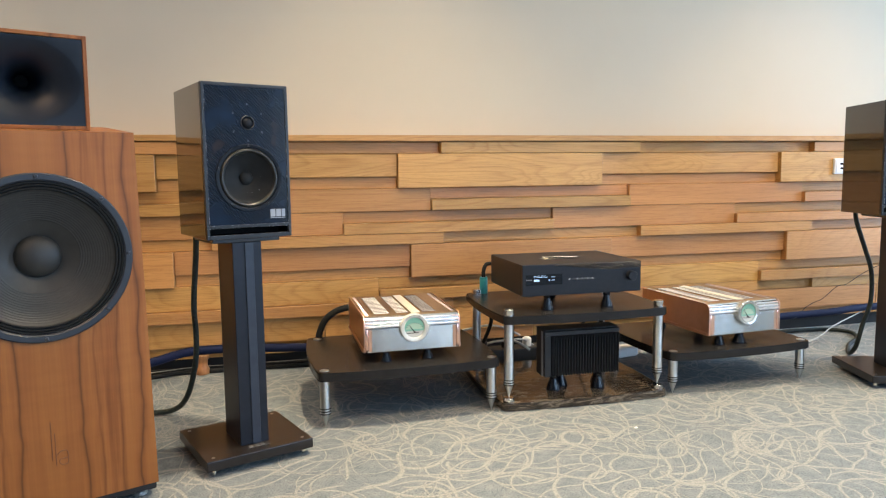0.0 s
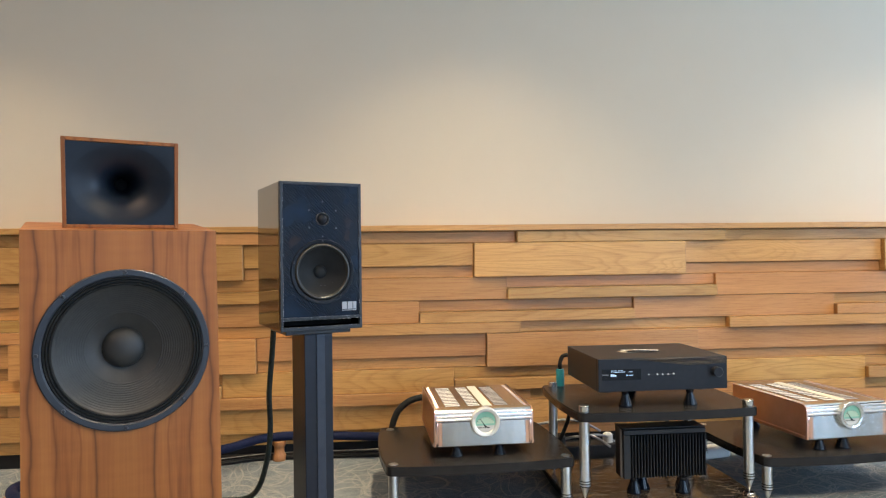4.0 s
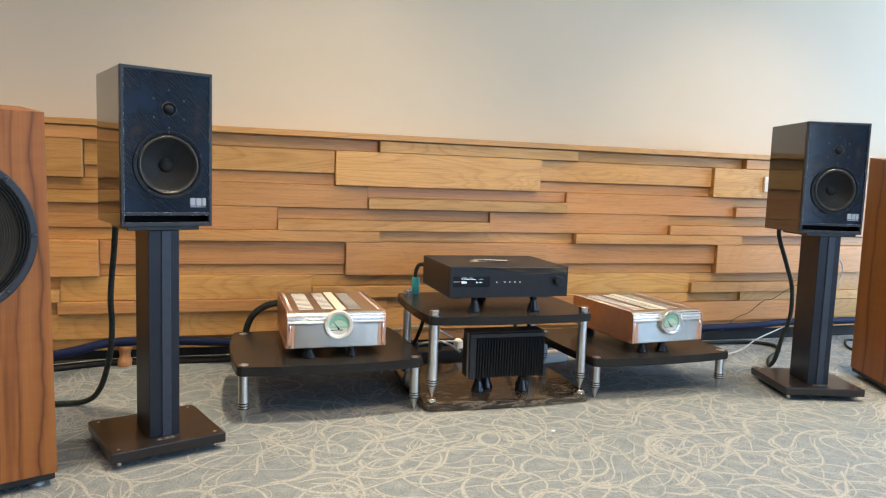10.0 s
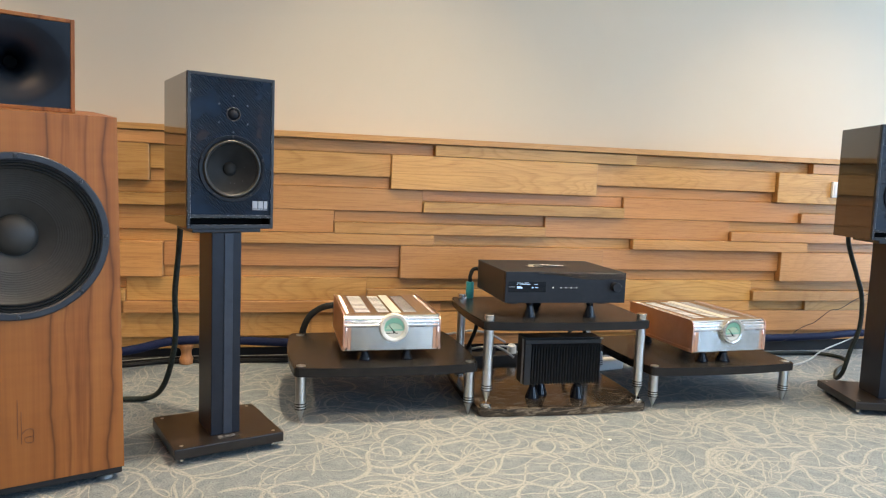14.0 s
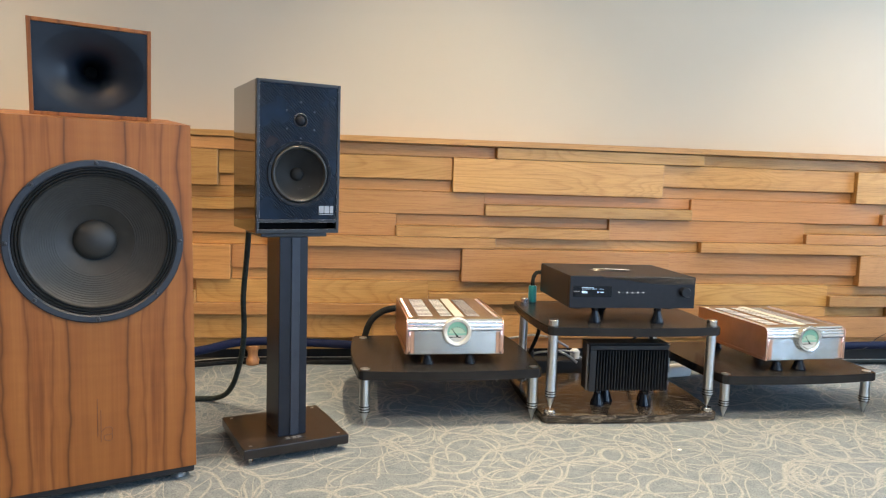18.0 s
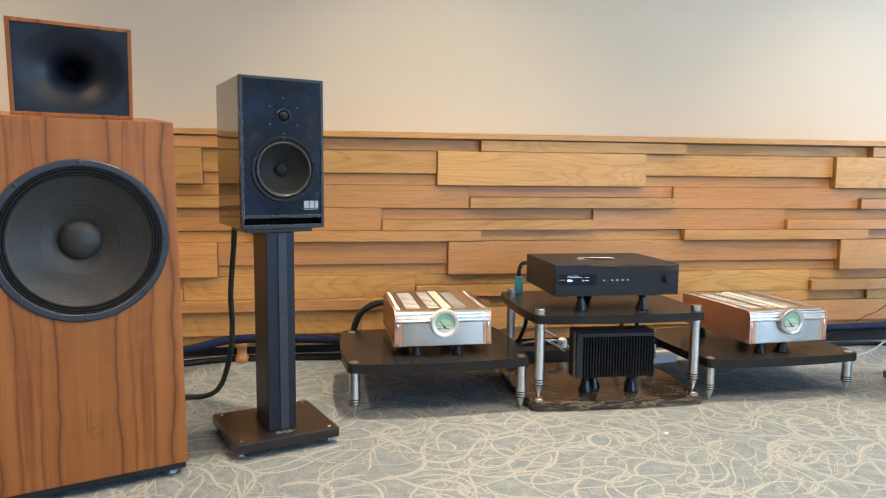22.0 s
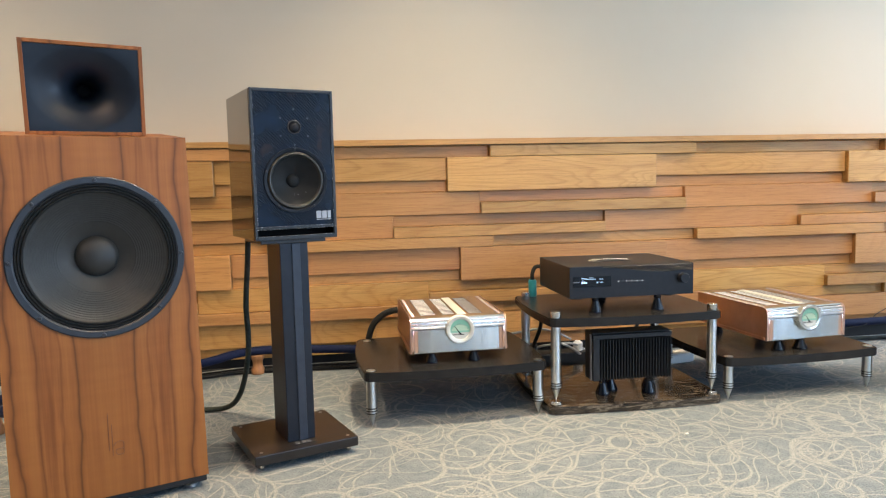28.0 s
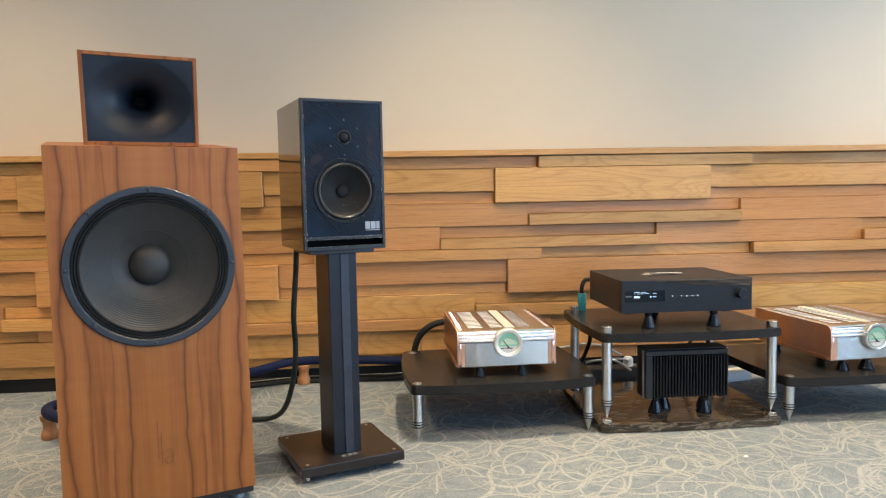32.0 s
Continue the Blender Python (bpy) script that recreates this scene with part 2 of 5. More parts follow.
def carpet_material(name, yarn):
    """Looped pile in blue-grey; with yarn, cream strokes whose edges fray into the pile."""
    m = mat(name, (0.33, 0.35, 0.37), 0.95, spec=0.1)
    nt, b = nodes_of(m)
    mp = mapped(nt, (1, 1, 1))
    big = add(nt, "ShaderNodeTexNoise", Scale=28.0, Detail=4.0, Roughness=0.65)
    loops = add(nt, "ShaderNodeTexNoise", Scale=230.0, Detail=3.0, Roughness=0.75)
    for n in (big, loops):
        nt.links.new(mp.outputs[0], n.inputs["Vector"])
    rb = ramp(nt, [(0.3, (0.166, 0.194, 0.217)), (0.5, (0.207, 0.234, 0.251)), (0.7, (0.257, 0.281, 0.287))])
    nt.links.new(big.outputs[0], rb.inputs[0])
    rl = ramp(nt, [(0.32, (0.34, 0.35, 0.38)), (0.46, (0.90, 0.90, 0.91)), (0.64, (1.32, 1.30, 1.26))])
    nt.links.new(loops.outputs[0], rl.inputs[0])
    c = mix(nt, 0.8, rb.outputs[0], rl.outputs[0], "MULTIPLY")
    if yarn:
        at = nt.nodes.new("ShaderNodeAttribute")
        at.attribute_name = "across"
        fray = add(nt, "ShaderNodeTexNoise", Scale=240.0, Detail=3.0, Roughness=0.7)
        nt.links.new(mp.outputs[0], fray.inputs["Vector"])
        ma = nt.nodes.new("ShaderNodeMath")
        ma.operation = "MULTIPLY_ADD"
        nt.links.new(fray.outputs[0], ma.inputs[0])
        ma.inputs[1].default_value = 1.7
        nt.links.new(at.outputs["Fac"], ma.inputs[2])
        rf = ramp(nt, [(0.36, (0, 0, 0)), (0.70, (0.82, 0.82, 0.82))])
        half = nt.nodes.new("ShaderNodeMath")
        half.operation = "MULTIPLY"
        nt.links.new(ma.outputs[0], half.inputs[0])
        half.inputs[1].default_value = 0.5
        nt.links.new(half.outputs[0], rf.inputs[0])
        cream = mix(nt, 0.70, (0.365, 0.362, 0.340), rl.outputs[0], "MULTIPLY")
        c = mix(nt, rf.outputs[0], c, cream)
    nt.links.new(c, b.inputs["Base Color"])
    bump(nt, b, loops.outputs[0], 0.8, 0.003)
    return m


CARPET = carpet_material("carpet", False)
CREAM = carpet_material("carpet_cream", True)
SKIRT = mottled("baseboard_paint", (0.014, 0.014, 0.015), (0.022, 0.022, 0.023), 8, 0.55, spec=0.25)
LACQUER = mottled("black_lacquer", (0.010, 0.008, 0.007), (0.016, 0.012, 0.010), 9, 0.07, coat=0.6)
EDGE = mottled("edge_black", (0.010, 0.012, 0.016), (0.018, 0.020, 0.024), 30, 0.38, spec=0.4)
BAFFLE = mat("carbon_weave", (0.012, 0.014, 0.018), 0.3)
STAND = mottled("stand_black", (0.012, 0.010, 0.010), (0.020, 0.017, 0.016), 30, 0.28)
STRIP = mottled("stand_strip", (0.022, 0.030, 0.047), (0.030, 0.039, 0.058), 40, 0.35, spec=0.4)
# black column; its navy cast paints in the blue window it mirrors
COLUMN = mottled("column_mirrored_navy", (0.008, 0.011, 0.019), (0.012, 0.016, 0.026), 30, 0.36, spec=0.32)
SHELF = mottled("shelf_black", (0.013, 0.013, 0.014), (0.021, 0.020, 0.020), 14, 0.27, spec=0.24, bump_scale=300, bump_strength=0.04)
STEEL = mottled("brushed_steel", (0.54, 0.56, 0.57), (0.64, 0.66, 0.67), 60, 0.11, 1.0)
_nt, _b = nodes_of(STEEL)
_tan = _nt.nodes.new("ShaderNodeTangent")
_tan.direction_type, _tan.axis = "RADIAL", "Z"
_nt.links.new(_tan.outputs[0], _b.inputs["Tangent"])
for _k, _v in (("Roughness", 0.3), ("Anisotropic", 0.9), ("Anisotropic Rotation", 0.25)):
    _b.inputs[_k].default_value = _v
CHROME = mat("chrome", (0.62, 0.60, 0.57), 0.2, 1.0)
DARKSTEEL = mat("dark_steel", (0.22, 0.21, 0.2), 0.3, 1.0)
BLACKMETAL = mottled("black_anodised", (0.017, 0.018, 0.020), (0.024, 0.025, 0.027), 50, 0.45, spec=0.35, bump_scale=700, bump_strength=0.05)
PLAYER = mottled("player_black", (0.009, 0.011, 0.016), (0.013, 0.015, 0.021), 50, 0.38, spec=0.3, bump_scale=700, bump_strength=0.05)
RIDGE = mottled("ridge_bronze", (0.045, 0.040, 0.034), (0.060, 0.053, 0.045), 50, 0.36, 0.4)
FIN = mat("fin_black", (0.021, 0.022, 0.024), 0.4, 0.0, 0.35)
RUBBER = mat("rubber", (0.012, 0.012, 0.013), 0.6)
GLOSSBLACK = mat("gloss_black", (0.004, 0.006, 0.010), 0.18, 0.0, 0.35)
CONE = mottled("paper_cone", (0.015, 0.0152, 0.0148), (0.022, 0.0222, 0.0210), 40, 0.54)
CONEDARK = mottled("cone_surround", (0.009, 0.0098, 0.0105), (0.015, 0.016, 0.0165), 40, 0.6)
ROLL = mottled("rubber_roll", (0.015, 0.016, 0.0145), (0.024, 0.024, 0.021), 60, 0.34)
DOME = mottled("tweeter_dome", (0.010, 0.012, 0.016), (0.016, 0.018, 0.024), 90, 0.6)
MATTRING = mottled("driver_ring_matt", (0.007, 0.010, 0.015), (0.011, 0.014, 0.021), 60, 0.45)
HORN = mottled("horn_black", (0.006, 0.010, 0.017), (0.009, 0.014, 0.023), 20, 0.42, spec=0.30)
TWEETRING = mat("tweeter_ring", (0.045, 0.048, 0.054), 0.4, 0.2)
SCREWS = mat("screw_black", (0.04, 0.04, 0.043), 0.3, 0.6)
FRAME = mottled("driver_frame", (0.010, 0.014, 0.022), (0.016, 0.021, 0.031), 30, 0.46)
COPPER = mat("copper_edge", (0.93, 0.58, 0.46), 0.16, 1.0)
COPPERSIDE = mottled("copper_side", (0.60, 0.37, 0.28), (0.68, 0.43, 0.33), 20, 0.3, 1.0)
PINK = mat("pink_metal", (0.95, 0.72, 0.61), 0.25, 0.5)
SILVER = mottled("silver_paint", (0.72, 0.71, 0.68), (0.80, 0.79, 0.76), 60, 0.35, 0.35)
ALU = mottled("aluminium", (0.74, 0.775, 0.79), (0.79, 0.82, 0.835), 12, 0.15, 1.0)
ALUBRIGHT = mat("polished_aluminium", (0.93, 0.93, 0.94), 0.2, 0.65)
METERRIM = mat("meter_rim", (0.62, 0.64, 0.63), 0.24, 0.8)
BRUSHED = mat("brushed_aluminium", (0.80, 0.83, 0.85), 0.1, 1.0)


def brushed():
    """Fine brush lines that run across the plate."""
    nt, b = nodes_of(BRUSHED)
    mp = mapped(nt, (3.0, 3.0, 4200.0))
    n = add(nt, "ShaderNodeTexNoise", Scale=1.0, Detail=3.0)
    nt.links.new(mp.outputs[0], n.inputs["Vector"])
    bump(nt, b, n.outputs[0], 0.22, 0.0003)
    wide = mapped(nt, (14.0, 3.0, 0.4))
    n2 = add(nt, "ShaderNodeTexNoise", Scale=1.0, Detail=2.0)
    nt.links.new(wide.outputs[0], n2.inputs["Vector"])
    r = ramp(nt, [(0.35, (0.38, 0.40, 0.40)), (0.62, (0.54, 0.56, 0.56))])
    nt.links.new(n2.outputs[0], r.inputs[0])
    nt.links.new(r.outputs[0], b.inputs["Base Color"])
    tang = nt.nodes.new("ShaderNodeTangent")
    tang.direction_type, tang.axis = "RADIAL", "Z"
    nt.links.new(tang.outputs[0], b.inputs["Tangent"])
    b.inputs["Roughness"].default_value = 0.23
    b.inputs["Anisotropic"].default_value = 0.96
    b.inputs["Anisotropic Rotation"].default_value = 0.25


brushed()
SLOT = mat("slot_dark", (0.05, 0.04, 0.035), 0.6)
GROOVE = mat("groove_grey", (0.30, 0.27, 0.30), 0.3, 0.8)
FINWHITE = mat("fin_white", (0.92, 0.91, 0.88), 0.3, 0.15)
VENT_SHADE = mat("vent_gap_shade", (0.075, 0.06, 0.052), 0.5, 0.2)
CREAMBAND = mat("cream_band", (0.76, 0.73, 0.62), 0.3, 0.1)
BEZEL = mat("cream_bezel", (0.74, 0.73, 0.67), 0.25, 0.3)
DIAL = mat("dial_green", (0.24, 0.52, 0.38), 0.4)
DIALPALE = mat("dial_cream", (0.46, 0.62, 0.46), 0.5)
# print black, also painted in for the dark inside throat, port and socket holes
INK_AND_HOLE = mat("ink_and_hole_dark", (0.008, 0.008, 0.008), 0.8, 0.0, 0.1)
WHITE = mottled("white_plastic", (0.74, 0.73, 0.70), (0.8, 0.79, 0.76), 6, 0.4)
BRAID = mottled("braided_sleeve", (0.24, 0.25, 0.25), (0.50, 0.50, 0.48), 170, 0.6, bump_scale=500, bump_strength=0.5)
LOGO = mat("logo_silver", (0.31, 0.31, 0.32), 0.4, 0.3)
LOGODIM = mat("logo_dim", (0.16, 0.16, 0.17), 0.4, 0.3)
WORN = mat("worn_edge", (0.34, 0.35, 0.37), 0.6)
TEAL = mat("teal_plastic", (0.02, 0.22, 0.26), 0.35)
NAVY = mottled("navy_sleeve", (0.004, 0.008, 0.032), (0.007, 0.013, 0.048), 120, 0.7, spec=0.2, bump_scale=400, bump_strength=0.4)
BLACKCABLE = mottled("black_cable", (0.009, 0.009, 0.009), (0.021, 0.021, 0.020), 200, 0.6, spec=0.2, bump_scale=500, bump_strength=0.4)
GREENCABLE = mottled("dark_green_cable", (0.008, 0.011, 0.009), (0.034, 0.043, 0.035), 130, 0.55, spec=0.25, bump_scale=500, bump_strength=0.5)
PAPER = mottled("paper", (0.20, 0.17, 0.12), (0.46, 0.42, 0.34), 60, 0.4)
PAPER_PALE = mottled("paper_pale", (0.22, 0.22, 0.21), (0.55, 0.53, 0.48), 90, 0.4)
STONE = mottled("dark_marble", (0.016, 0.012, 0.009), (0.05, 0.038, 0.028), 12, 0.18, coat=0.2)


def stone_edges():
    """Dark polished slab with pale wandering flecks, strengthened to paint in the streaks its top mirrors."""
    nt, b = nodes_of(STONE)
    mp = mapped(nt, (1.0, 3.0, 6.0))
    n = add(nt, "ShaderNodeTexNoise", Scale=14.0, Detail=6.0, Roughness=0.7, Distortion=1.2)
    nt.links.new(mp.outputs[0], n.inputs["Vector"])
    r = ramp(nt, [(0.36, (0.016, 0.012, 0.009)), (0.52, (0.055, 0.042, 0.031)), (0.60, (0.19, 0.155, 0.115)), (0.66, (0.06, 0.046, 0.034)), (0.8, (0.13, 0.105, 0.08))])
    nt.links.new(n.outputs[0], r.inputs[0])
    nt.links.new(r.outputs[0], b.inputs["Base Color"])


stone_edges()


def carbon():
    """Faint weave under clear lacquer; the room's blurred mirror image is painted in as navy and brownish clouds."""
    nt, b = nodes_of(BAFFLE)
    mp = mapped(nt, (1, 1, 1))
    cl = add(nt, "ShaderNodeTexNoise", Scale=9.0, Detail=3.0, Roughness=0.55)
    nt.links.new(mp.outputs[0], cl.inputs["Vector"])
    r = ramp(nt, [(0.36, (0.007, 0.014, 0.030)), (0.50, (0.006, 0.008, 0.013)), (0.60, (0.008, 0.008, 0.011)), (0.70, (0.030, 0.019, 0.015))])
    nt.links.new(cl.outputs[0], r.inputs[0])
    mw = mapped(nt, (1, 1, 1))
    mw.inputs["Rotation"].default_value = (0, radians(45), 0)
    w = add(nt, "ShaderNodeTexWave", Scale=52.0, Distortion=0.5, Detail=2.0)
    nt.links.new(mw.outputs[0], w.inputs["Vector"])
    rw = ramp(nt, [(0.25, (0.45, 0.45, 0.45)), (0.75, (1.5, 1.5, 1.5))])
    nt.links.new(w.outputs[0], rw.inputs[0])
    c = mix(nt, 0.26, r.outputs[0], rw.outputs[0], "MULTIPLY")
    nt.links.new(c, b.inputs["Base Color"])
    b.inputs["Roughness"].default_value = 0.16
    b.inputs["Coat Weight"].default_value = 0.12
    b.inputs["Specular IOR Level"].default_value = 0.3


carbon()


def glow(name, colour, strength):
    m = mat(name, colour, 0.4)
    b = nodes_of(m)[1]
    b.inputs["Emission Color"].default_value = (*colour, 1)
    b.inputs["Emission Strength"].default_value = strength
    return m


SCREEN_TEXT = glow("display_blue", (0.55, 0.74, 1.0), 0.55)
LED = glow("led_white", (0.95, 0.9, 0.85), 0.62)
LAMP_PANEL = glow("lamp_diffuser", (1.0, 0.86, 0.68), 3.0)
GLASS = mat("window_glass", (1, 1, 1), 0.02)
nodes_of(GLASS)[1].inputs["Transmission Weight"].default_value = 1.0
for _m in (CONEDARK, DOME, MATTRING):
    nodes_of(_m)[1].inputs["Specular IOR Level"].default_value = 0.16


# ---- mesh helpers ----
def finish(name, bm, material, parent=None, label="", smooth=False):
    me = bpy.data.meshes.new(name)
    bm.normal_update()
    bm.to_mesh(me)
    bm.free()
    me.materials.append(material)
    if smooth:
        for p in me.polygons:
            p.use_smooth = True
        me.set_sharp_from_angle(angle=radians(35))
    ob = new(name, me)
    if parent is not None:
        ob.parent = parent
    if label:
        ob["label"] = label
    return ob


def part(name, bm, material, parent, label="", smooth=False):
    return finish(name, bm, material, parent, label, smooth)


def thing(name, m, label, category, group=""):
    ob = new(name)
    ob.empty_display_size = 0.1
    ob.matrix_world = m
    return tagged(ob, label, category, group)


def box(x0, x1, y0, y1, z0, z1, bevel=0.0, seg=2, bm=None):
    own = bmesh.new()
    bmesh.ops.create_cube(own, size=1.0, matrix=Matrix.Translation(((x0 + x1) / 2, (y0 + y1) / 2, (z0 + z1) / 2)) @ Matrix.Diagonal((x1 - x0, y1 - y0, z1 - z0, 1)))
    if bevel:
        bmesh.ops.bevel(own, geom=list(own.edges), offset=bevel, segments=seg, affect="EDGES", profile=0.6)
    if bm is None:
        return own
    tmp = bpy.data.meshes.new("tmp")
    own.to_mesh(tmp)
    own.free()
    bm.from_mesh(tmp)
    bpy.data.meshes.remove(tmp)
    return bm


def lathe(profile, seg=32, axis="z", at=(0, 0, 0), bm=None, caps=True):
    """Turns (radius, height) pairs about an axis. axis y: height runs towards -y, out of a front."""
    bm = bm or bmesh.new()
    rings = []
    for r, h in profile:
        ring = []
        for k in range(seg):
            a = 2 * math.pi * k / seg
            c, s = r * math.cos(a), r * math.sin(a)
            p = (c, s, h) if axis == "z" else (c, -h, s)
            ring.append(bm.verts.new(Vector(p) + Vector(at)))
        rings.append(ring)
    for a, b in zip(rings, rings[1:]):
        for k in range(seg):
            bm.faces.new((a[k], a[(k + 1) % seg], b[(k + 1) % seg], b[k]))
    for ring, flip in ((rings[0], True), (rings[-1], False)) if caps else ():
        if (ring[0].co - ring[seg // 2].co).length > 1e-5:
            bm.faces.new(ring[::-1] if flip else ring)
    bmesh.ops.remove_doubles(bm, verts=bm.verts, dist=1e-6)
    bmesh.ops.recalc_face_normals(bm, faces=bm.faces)
    return bm


def tube(points, radius, seg=10, steps=8, bm=None):
    """A cable along a smooth curve through the points."""
    bm = bm or bmesh.new()
    p = [Vector(q) for q in points]
    p = [2 * p[0] - p[1]] + p + [2 * p[-1] - p[-2]]
    line = []
    for i in range(1, len(p) - 2):
        for k in range(steps):
            t = k / steps
            a, b, c, d = p[i - 1 : i + 3]
            line.append(0.5 * (2 * b + (c - a) * t + (2 * a - 5 * b + 4 * c - d) * t * t + (3 * b - a - 3 * c + d) * t**3))
    line.append(p[-2])
    rings = []
    for i, q in enumerate(line):
        t = (line[min(i + 1, len(line) - 1)] - line[max(i - 1, 0)]).normalized()
        u = t.cross(Vector((0.13, 0.21, 1.0))).normalized()
        v = t.cross(u)
        rings.append([bm.verts.new(q + radius * (math.cos(2 * math.pi * k / seg) * u + math.sin(2 * math.pi * k / seg) * v)) for k in range(seg)])
    for a, b in zip(rings, rings[1:]):
        for k in range(seg):
            bm.faces.new((a[k], a[(k + 1) % seg], b[(k + 1) % seg], b[k]))
    bm.faces.new(rings[0][::-1])
    bm.faces.new(rings[-1])
    bmesh.ops.recalc_face_normals(bm, faces=bm.faces)
    return bm


def slab(outline, z0, z1, bevel=0.003):
    """An upright prism over an outline, with its rims eased."""
    bm = bmesh.new()
    low = [bm.verts.new((x, y, z0)) for x, y in outline]
    f = bm.faces.new(low)
    out = bmesh.ops.extrude_face_region(bm, geom=[f])
    top = [v for v in out["geom"] if isinstance(v, bmesh.types.BMVert)]
    bmesh.ops.translate(bm, verts=top, vec=(0, 0, z1 - z0))
    bmesh.ops.recalc_face_normals(bm, faces=bm.faces)
    if bevel:
        rims = [e for e in bm.edges if abs(e.verts[0].co.z - e.verts[1].co.z) < 1e-6]
        bmesh.ops.bevel(bm, geom=rims, offset=bevel, segments=2, affect="EDGES")
    return bm


def bowed(w0, w1, y0, y1, bow, side, corner=0.022):
    """Outline of a shelf: rounded corners, front and back bowed out, sides drawn in."""
    pts = []
    n = 10
    for k in range(n + 1):
        t = -1 + 2 * k / n
        pts.append(((w0 + w1) / 2 + t * ((w1 - w0) / 2 - corner), y0 - bow * (1 - t * t)))
    for k in range(1, 5):
        a = -math.pi / 2 + math.pi / 2 * k / 5
        pts.append((w1 - corner + corner * math.cos(a), y0 + corner + corner * math.sin(a)))
    for k in range(n + 1):
        t = -1 + 2 * k / n
        pts.append((w1 - side * (1 - t * t), (y0 + y1) / 2 + t * ((y1 - y0) / 2 - corner)))
    for k in range(1, 5):
        a = math.pi / 2 * k / 5
        pts.append((w1 - corner + corner * math.cos(a), y1 - corner + corner * math.sin(a)))
    for k in range(n + 1):
        t = 1 - 2 * k / n
        pts.append(((w0 + w1) / 2 + t * ((w1 - w0) / 2 - corner), y1 + 0.3 * bow * (1 - t * t)))
    for k in range(1, 5):
        a = math.pi / 2 + math.pi / 2 * k / 5
        pts.append((w0 + corner + corner * math.cos(a), y1 - corner + corner * math.sin(a)))
    for k in range(n + 1):
        t = 1 - 2 * k / n
        pts.append((w0 + side * (1 - t * t), (y0 + y1) / 2 + t * ((y1 - y0) / 2 - corner)))
    for k in range(1, 5):
        a = math.pi + math.pi / 2 * k / 5
        pts.append((w0 + corner + corner * math.cos(a), y0 + corner + corner * math.sin(a)))
    return pts


# ---- the room ----
XL, XR, YB, YF, ZC = -3.6, 5.3, 0.06, -6.6, 2.72
floor = tagged(finish("floor", box(XL - 0.15, XR + 0.15, YF - 0.15, YB + 0.15, -0.12, 0.0), CARPET), "grey-blue patterned carpet with cream squiggles", "carpet", kind="structure")
wall_back = tagged(finish("wall_back", box(XL - 0.15, XR + 0.15, YB, YB + 0.15, 0.0, ZC), WALL), "cream painted wall above oak panelling", "wall", kind="structure")
tagged(finish("wall_left", box(XL - 0.15, XL, YF, YB, 0.0, ZC), WALL), "cream painted side wall", "wall", kind="structure")


def window_wall(name, axis, at, a0, a1, openings, z0, z1):
    """A wall with one or more window openings, and the frames and panes in them."""
    def b(u0, u1, v0, v1, c0, c1, bevel=0.0, bm=None):
        return box(v0, v1, u0, u1, c0, c1, bevel, bm=bm) if axis == "x" else box(u0, u1, v0, v1, c0, c1, bevel, bm=bm)

    out = at + (0.15 if axis == "x" else -0.15)
    n0, n1 = sorted((at, out))
    bm, last = bmesh.new(), a0
    for w0, w1 in openings:
        b(last, w0, n0, n1, 0, ZC, bm=bm)
        b(w0, w1, n0, n1, 0, z0, bm=bm)
        b(w0, w1, n0, n1, z1, ZC, bm=bm)
        last = w1
    b(last, a1, n0, n1, 0, ZC, bm=bm)
    tagged(finish("wall_" + name, bm, UNSEEN_DARK if axis == "y" else WALL), "unseen plain wall with tall windows", "wall", kind="structure")
    mid = (at + out) / 2
    n = 2
    for number, (w0, w1) in enumerate(openings):
        win = tagged(new("window_%s_%d" % (name, number + 1)), "tall window with white frame and clear panes", "window", kind="structure")
        for k in range(n + 1):
            u = w0 + (w1 - w0 - 0.05) * k / n
            part("window_frame", b(u, u + 0.05, mid - 0.03, mid + 0.03, z0, z1, 0.004), WHITE, win)
            if k < n:
                u2 = w0 + (w1 - w0 - 0.05) * (k + 1) / n
                part("window_frame", b(u + 0.05, u2, mid - 0.026, mid + 0.026, z0, z0 + 0.05, 0.004), WHITE, win)
                part("window_frame", b(u + 0.05, u2, mid - 0.026, mid + 0.026, z1 - 0.05, z1, 0.004), WHITE, win)
                g = part("pane", b(u + 0.05, u2, mid - 0.003, mid + 0.003, z0 + 0.05, z1 - 0.05), GLASS, win)
                g.visible_shadow = False


# unseen walls; the openings' places set what the amplifier fronts mirror
window_wall("front", "y", YF, XL - 0.15, XR + 0.15, [(1.4, 3.2)], 0.12, 2.4)
window_wall("right", "x", XR, YF, YB, [(-6.2, -4.5), (-1.9, -0.4)], 0.12, 2.4)
tagged(finish("ceiling", box(XL - 0.15, XR + 0.15, YF - 0.15, YB + 0.15, ZC, ZC + 0.15), CEIL), "white painted ceiling", "ceiling", kind="structure")
# bodies for the added ceiling panels; they stay out of view
for (px, py), side, _watts, _tint in ADDED_PANELS:
    t = thing("ceiling_light", pose(px, py, ZC), "unseen square ceiling light panel, added to light the room", "ceiling light", "ceiling lights")
    u = side / 2 + 0.005
    part("frame", box(-u - 0.025, u + 0.025, -u - 0.025, u + 0.025, -0.012, 0.0, 0.003), WHITE, t)
    part("diffuser", box(-u, u, -u, u, -0.0155, -0.0125), LAMP_PANEL, t)

